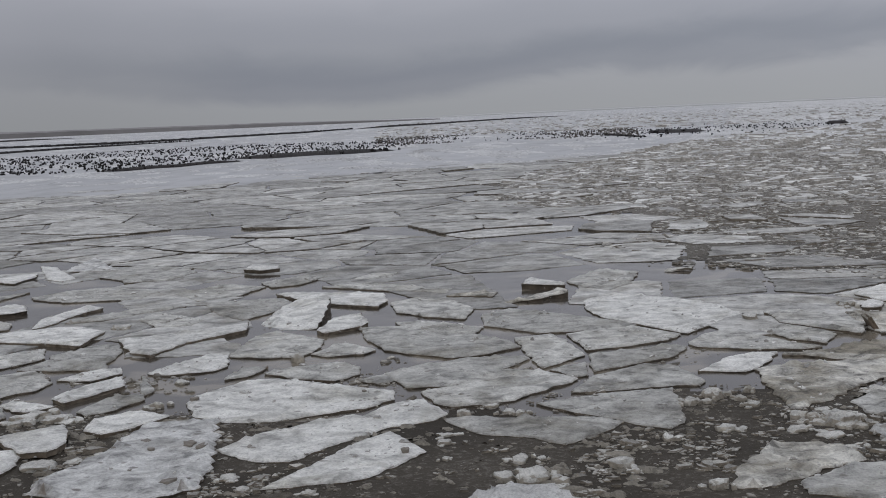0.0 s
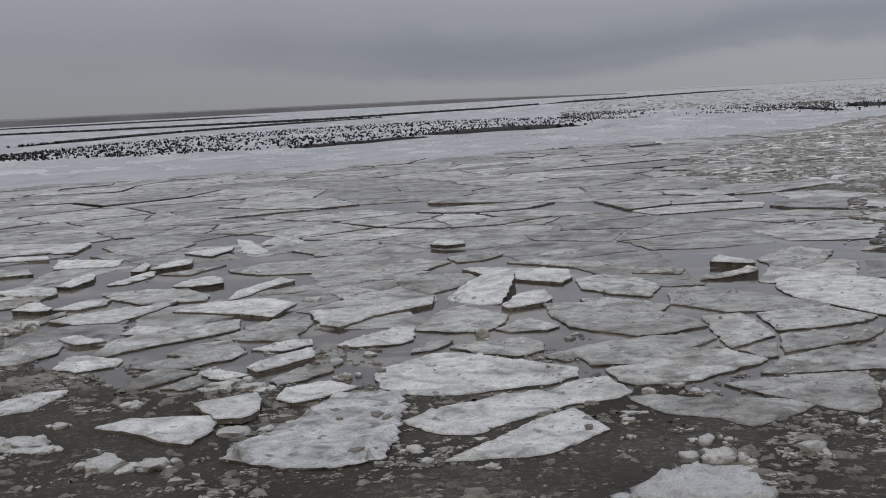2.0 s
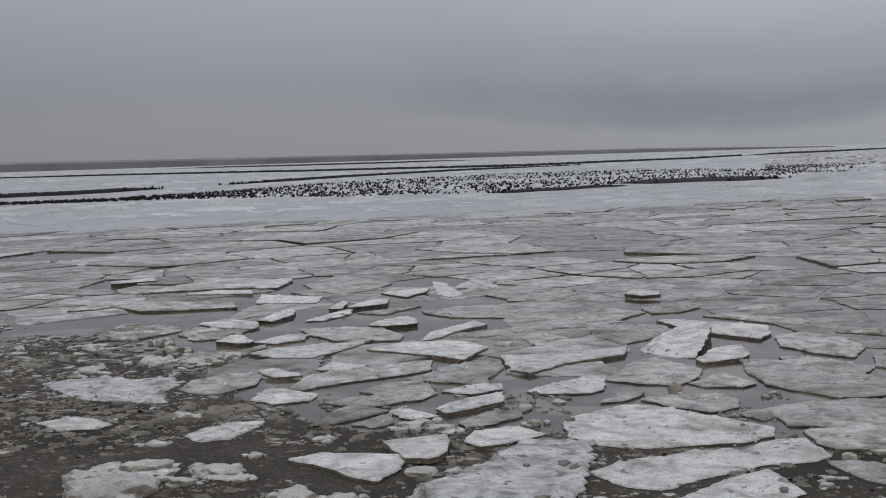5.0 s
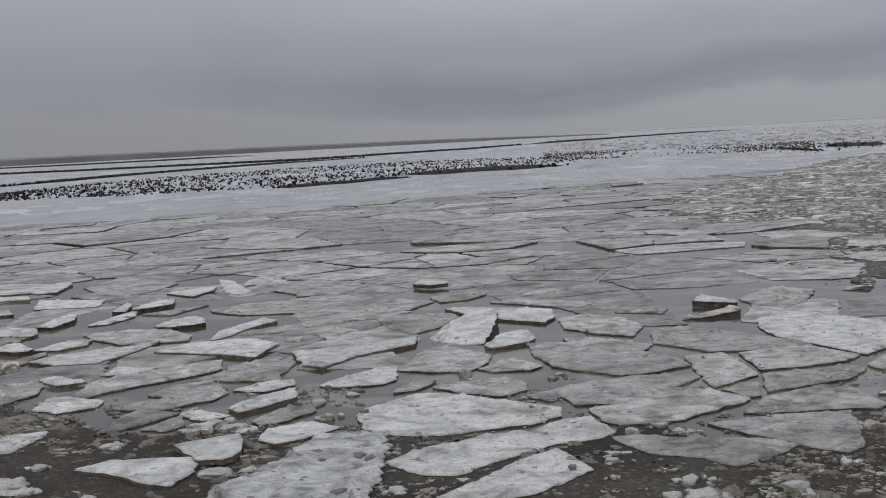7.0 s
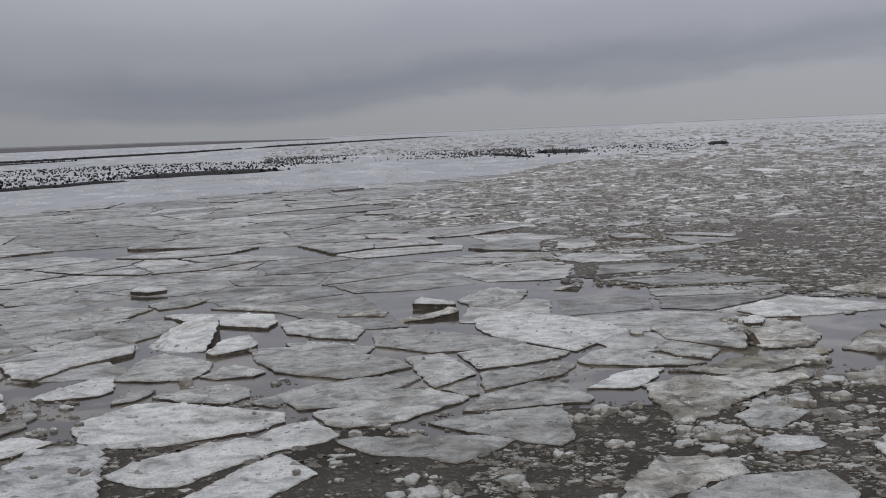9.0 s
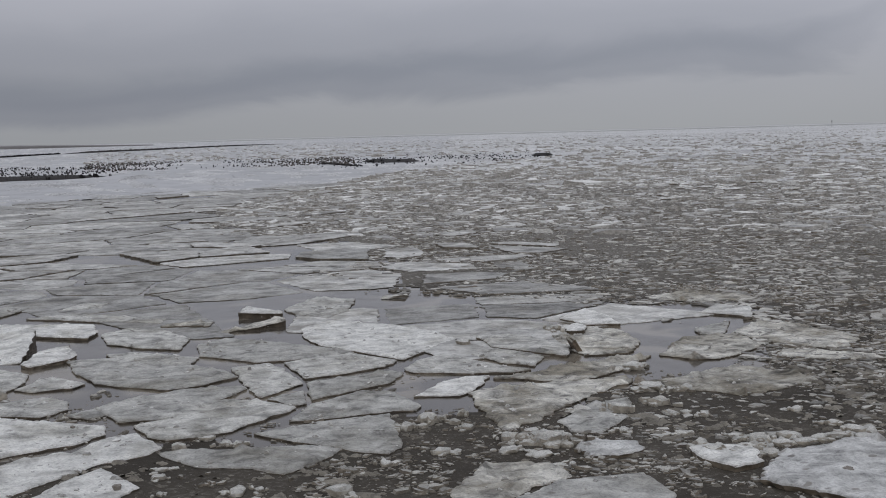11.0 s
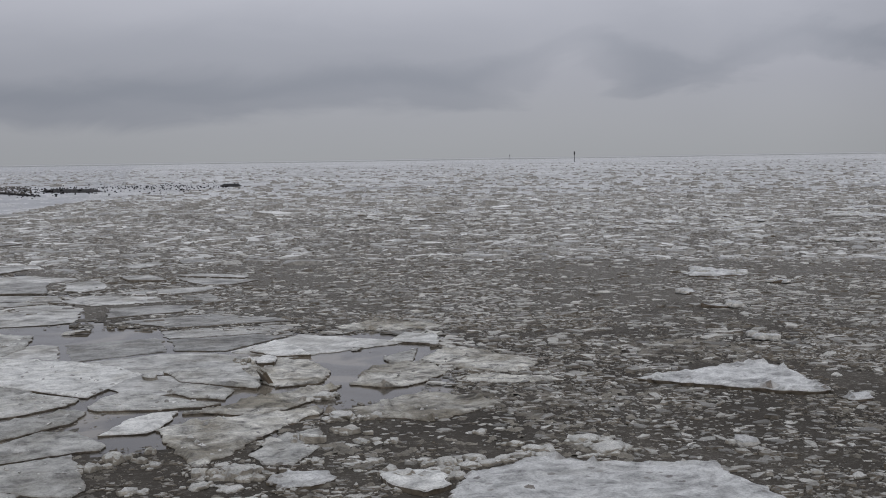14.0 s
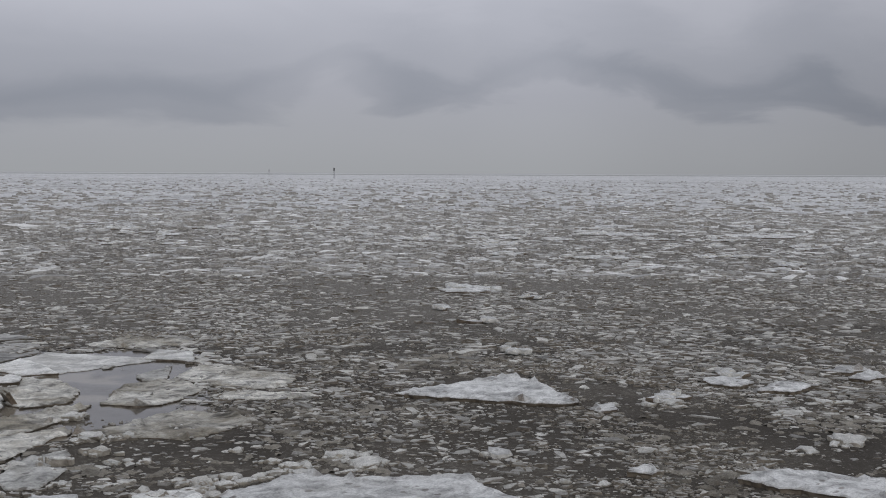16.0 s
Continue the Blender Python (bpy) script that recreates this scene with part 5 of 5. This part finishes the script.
# a broken slab standing on edge between two floes
plug = mesh_object("leaning_ice_slab", *(lambda v, a, b: (v, a + b))(*slab(((-0.13, -0.16), (0.11, -0.18), (0.13, 0.15), (-0.08, 0.17)), 0.03, 0.06, 0.04, 0.03, 4.0)), M_DIRTY)
plug.matrix_world = pose(5.46, 15.96, 0.1, 0, 0, 20) @ pose(0, 0, 0, 20, 58, 0)
tagged(plug, "broken ice slab standing on edge between floes", "ice slab")


# ---- dead grass tussocks and mud banks on the flats ----
def tuft_mesh(spots, r):
    v, f = [], []
    for x, y, s in spots:
        for _ in range(6):
            a, rad = r.uniform(0, 6.28), s * 0.45 * r.random() ** 0.5
            bx, by = x + rad * math.cos(a), y + rad * math.sin(a)
            h, w = s * r.uniform(0.4, 0.9), s * 0.15
            lx, ly = s * r.uniform(-0.3, 0.3), s * r.uniform(-0.2, 0.2)
            o = len(v)
            for k, (q, ww) in enumerate(((0, 1.0), (0.55, 1.1), (1.0, 0.25))):
                for b in range(3):
                    t = a + b * 2.094
                    v.append((bx + lx * q * q + w * ww * math.cos(t), by + ly * q * q + w * ww * math.sin(t), 0.05 + h * q))
            for k in (0, 3):
                f += [(o + k + b, o + k + (b + 1) % 3, o + k + 3 + (b + 1) % 3, o + k + 3 + b) for b in range(3)]
            f.append((o + 6, o + 7, o + 8))
    return v, f


def tussocks(name, label, spots, seed, mat=M_TUFT):
    return tagged(mesh_object(name, *tuft_mesh(spots, random.Random(seed)), mat), label, "grass tussocks", kind="stuff")


r = random.Random(21)
spots = []
while len(spots) < 3100:
    az = r.uniform(1.5, 40)
    near = float(np.interp(az, (2, 9, 14, 22, 28, 34, 40), (128, 112, 95, 96, 104, 106, 108)))
    far = float(np.interp(az, (2, 5, 9, 14, 19, 24, 27, 32, 40), (156, 172, 180, 180, 168, 145, 128, 115, 112)))
    d = r.uniform(near, far)
    k = (d - near) / (far - near)
    thin = float(np.interp(az, (1.5, 4, 9, 30, 40), (0.12, 0.5, 1, 1, 0.5)))
    gap = 0.15 if 0.42 < k < 0.56 and az < 17 else 1.0
    if r.random() < thin * gap * (0.55 + 0.45 * clump(*spot(az, d), 0.12, 3.0, 0.25, 0.55)):
        spots.append((*spot(az, d), r.uniform(0.15, 0.26)))
tussocks("grass_tussocks", "dark dead grass tussocks standing in pale ice", spots, 22)
spots = []
while len(spots) < 700:
    az = r.uniform(-18, 3)
    d = float(np.interp(az, (-18, -13, -9, -3, 3), (158, 158, 148, 168, 172))) + r.gauss(0, 14)
    if r.random() < clump(*spot(az, d), 0.1, 6.0, 0.3, 0.6):
        spots.append((*spot(az, d), r.uniform(0.12, 0.22)))
tussocks("far_grass_tussocks", "scattered dark dead tussocks at the pack ice edge", spots, 23)
spots = []
while len(spots) < 800:
    az = r.uniform(-9, 3)
    d = r.uniform(135, 185)
    if r.random() < clump(*spot(az, d), 0.06, 8.0, 0.3, 0.6):
        spots.append((*spot(az, d), r.uniform(0.12, 0.24)))
tussocks("dry_reed_stems", "thin pale brown dead stems standing in ice", spots, 24, M_STEM)


def mud_bank(name, label, ends, wide, tall, seed, mat=M_BANK, ragged=0.3, stems=2.2):
    """A long low bank along a line given by bearings and distances, with a ragged crest and tapering ends."""
    v, f = [], []
    n = 260
    t = np.linspace(0, 1, n)
    az = np.interp(t, np.linspace(0, 1, len(ends)), [e[0] for e in ends])
    dd = np.interp(az, *zip(*sorted(ends)))
    for i in range(n):
        x, y = spot(az[i], dd[i] + 1.5 * wobble(az[i], 0.0, 0.6, seed))
        end = min(1.0, 5 * t[i], 5 * (1 - t[i])) ** 0.8
        h = tall * end * (1 + ragged * noise.fractal(Vector((t[i] * n * 0.9, seed, 0)), 0.5, 2.0, 3))
        ux, uy = x / math.hypot(x, y), y / math.hypot(x, y)
        for q, z in ((-0.5, -0.05), (-0.3, 0.55), (0.0, 1.0), (0.35, 0.6), (0.5, -0.05)):
            v.append((x + ux * wide * q * end, y + uy * wide * q * end, 0.06 + h * z))
    for i in range(n - 1):
        f += [(i * 5 + k, i * 5 + k + 1, i * 5 + 6 + k, i * 5 + 5 + k) for k in range(4)]
    bank = tagged(mesh_object(name, v, f, mat), label, "mud bank" if name == "mud_bank" else "groyne")
    stems_r = random.Random(int(seed * 10))
    picks = []
    length = sum(math.dist(v[i * 5 + 2][:2], v[i * 5 + 7][:2]) for i in range(n - 1))
    for _ in range(int(length * stems)):
        i = stems_r.randrange(2, n - 2)
        x, y, z = v[i * 5 + 2]
        a = stems_r.uniform(-0.5, 0.5) * wide
        picks.append((x + a * 0.3 + stems_r.uniform(-0.5, 0.5), y + a, tall * stems_r.uniform(0.7, 1.5)))
    if picks:
        sv, sf = tuft_mesh(picks, stems_r)
        tagged(part("stubble" if name == "mud_bank" else "brushwood", sv, sf, M_TUFT, bank, "dark upright dead stems"), kind="stuff")
    return bank


mud_bank("mud_bank", "low dark mud bank with stubble on pale ice", ((9.5, 110), (6, 112), (2.1, 114)), 5.0, 0.32, 1.0)
mud_bank("mud_bank", "low dark mud bank with stubble on pale ice", ((15.5, 94), (12, 97), (9, 104)), 1.6, 0.2, 2.0)
mud_bank("brushwood_groyne", "long dark brushwood groyne across the frozen flat", ((27.5, 163), (24, 182), (21.8, 198), (16.6, 234), (11, 268)), 2.5, 0.34, 3.0, M_TUFT)
mud_bank("brushwood_groyne", "long dark brushwood groyne across the frozen flat", ((42, 132), (34, 138), (30.2, 151)), 2.2, 0.4, 4.0, M_TUFT)
mud_bank("brushwood_groyne", "long dark brushwood groyne across the frozen flat", ((42, 440), (34, 393), (24, 316), (14, 280), (6.3, 338), (4, 399)), 3.0, 0.46, 5.0, M_TUFT)
mud_bank("brushwood_groyne", "long dark brushwood groyne across the frozen flat", ((4, 399), (0, 470), (-6, 700)), 4.0, 0.6, 5.5, M_BANK, 0.3, 0)
mud_bank("brushwood_groyne", "thin far brushwood groyne", ((30, 760), (25, 640), (20, 600), (16, 650)), 5.0, 0.7, 6.0, M_BANK, 0.3, 0)
mud_bank("mud_bank", "dark stubbly mud patch among far tussocks", ((-9.3, 146), (-12.0, 141)), 9.0, 0.3, 7.0)
mud_bank("mud_bank", "dark thin mud streak on pale ice", ((-7.4, 142), (-9.2, 124)), 1.5, 0.18, 8.0)
mud_bank("mud_bank", "dark isolated mud hump on pack ice", ((-17.1, 157), (-18.1, 157)), 5.0, 0.34, 9.0, ragged=0.15, stems=0)


# ---- distance ----
def far_ridge(name, label, az, dist, heights, mat, seed):
    v, f = [], []
    n = 220
    for i in range(n):
        a = az[0] + (az[1] - az[0]) * i / (n - 1)
        h = float(np.interp(a, *zip(*sorted(heights)))) * (1 + 0.10 * noise.fractal(Vector((a * 2.2, seed, 0)), 0.8, 2.1, 4))
        for dd, z in ((0, -1.0), (0, 0.75 * h), (60, h), (200, h), (260, -1.0)):
            x, y = spot(a, dist + dd)
            v.append((x, y, max(z, -1.0)))
    for i in range(n - 1):
        f += [(i * 5 + k, i * 5 + k + 1, i * 5 + 6 + k, i * 5 + 5 + k) for k in range(4)]
    return tagged(mesh_object(name, v, f, mat), label, "land", kind="structure")


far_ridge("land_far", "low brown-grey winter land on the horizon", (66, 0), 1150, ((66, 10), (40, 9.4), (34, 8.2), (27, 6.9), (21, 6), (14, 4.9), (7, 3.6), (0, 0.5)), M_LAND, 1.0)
far_ridge("shore_far", "thin shore along the horizon, haze painted into its colour", (2, -80), 3000, ((2, 0.2), (-2, 3), (-10, 3.6), (-24, 3.2), (-30, 4), (-34, 2.6), (-42, 3.2), (-55, 3.6), (-80, 4)), M_SHORE, 2.0)


def tube(x, y, z0, z1, r0, r1, n=10):
    v = [(x + r * math.cos(2 * math.pi * i / n), y + r * math.sin(2 * math.pi * i / n), z) for z, r in ((z0, r0), (z1, r1)) for i in range(n)]
    return v, [(i, (i + 1) % n, n + (i + 1) % n, n + i) for i in range(n)] + [tuple(range(n, 2 * n)), tuple(range(n - 1, -1, -1))]


def beacon(az, d, tall, mat):
    x, y = spot(az, d)
    root = tagged(new("sea_beacon"), "grey steel beacon post standing in the ice", "beacon")
    root.location = (x, y, 0)
    part("post", *tube(0, 0, -1, tall * 0.72, tall * 0.03, tall * 0.024), mat, root)
    part("topmark", *tube(0, 0, tall * 0.7, tall, tall * 0.065, tall * 0.065), mat, root, "dark drum topmark")
    part("platform", *tube(0, 0, tall * 0.3, tall * 0.34, tall * 0.055, tall * 0.055), mat, root)
    return root


beacon(-33.3, 760, 6.4, M_STEEL)
beacon(-30.35, 1400, 7.0, M_PAINTED)
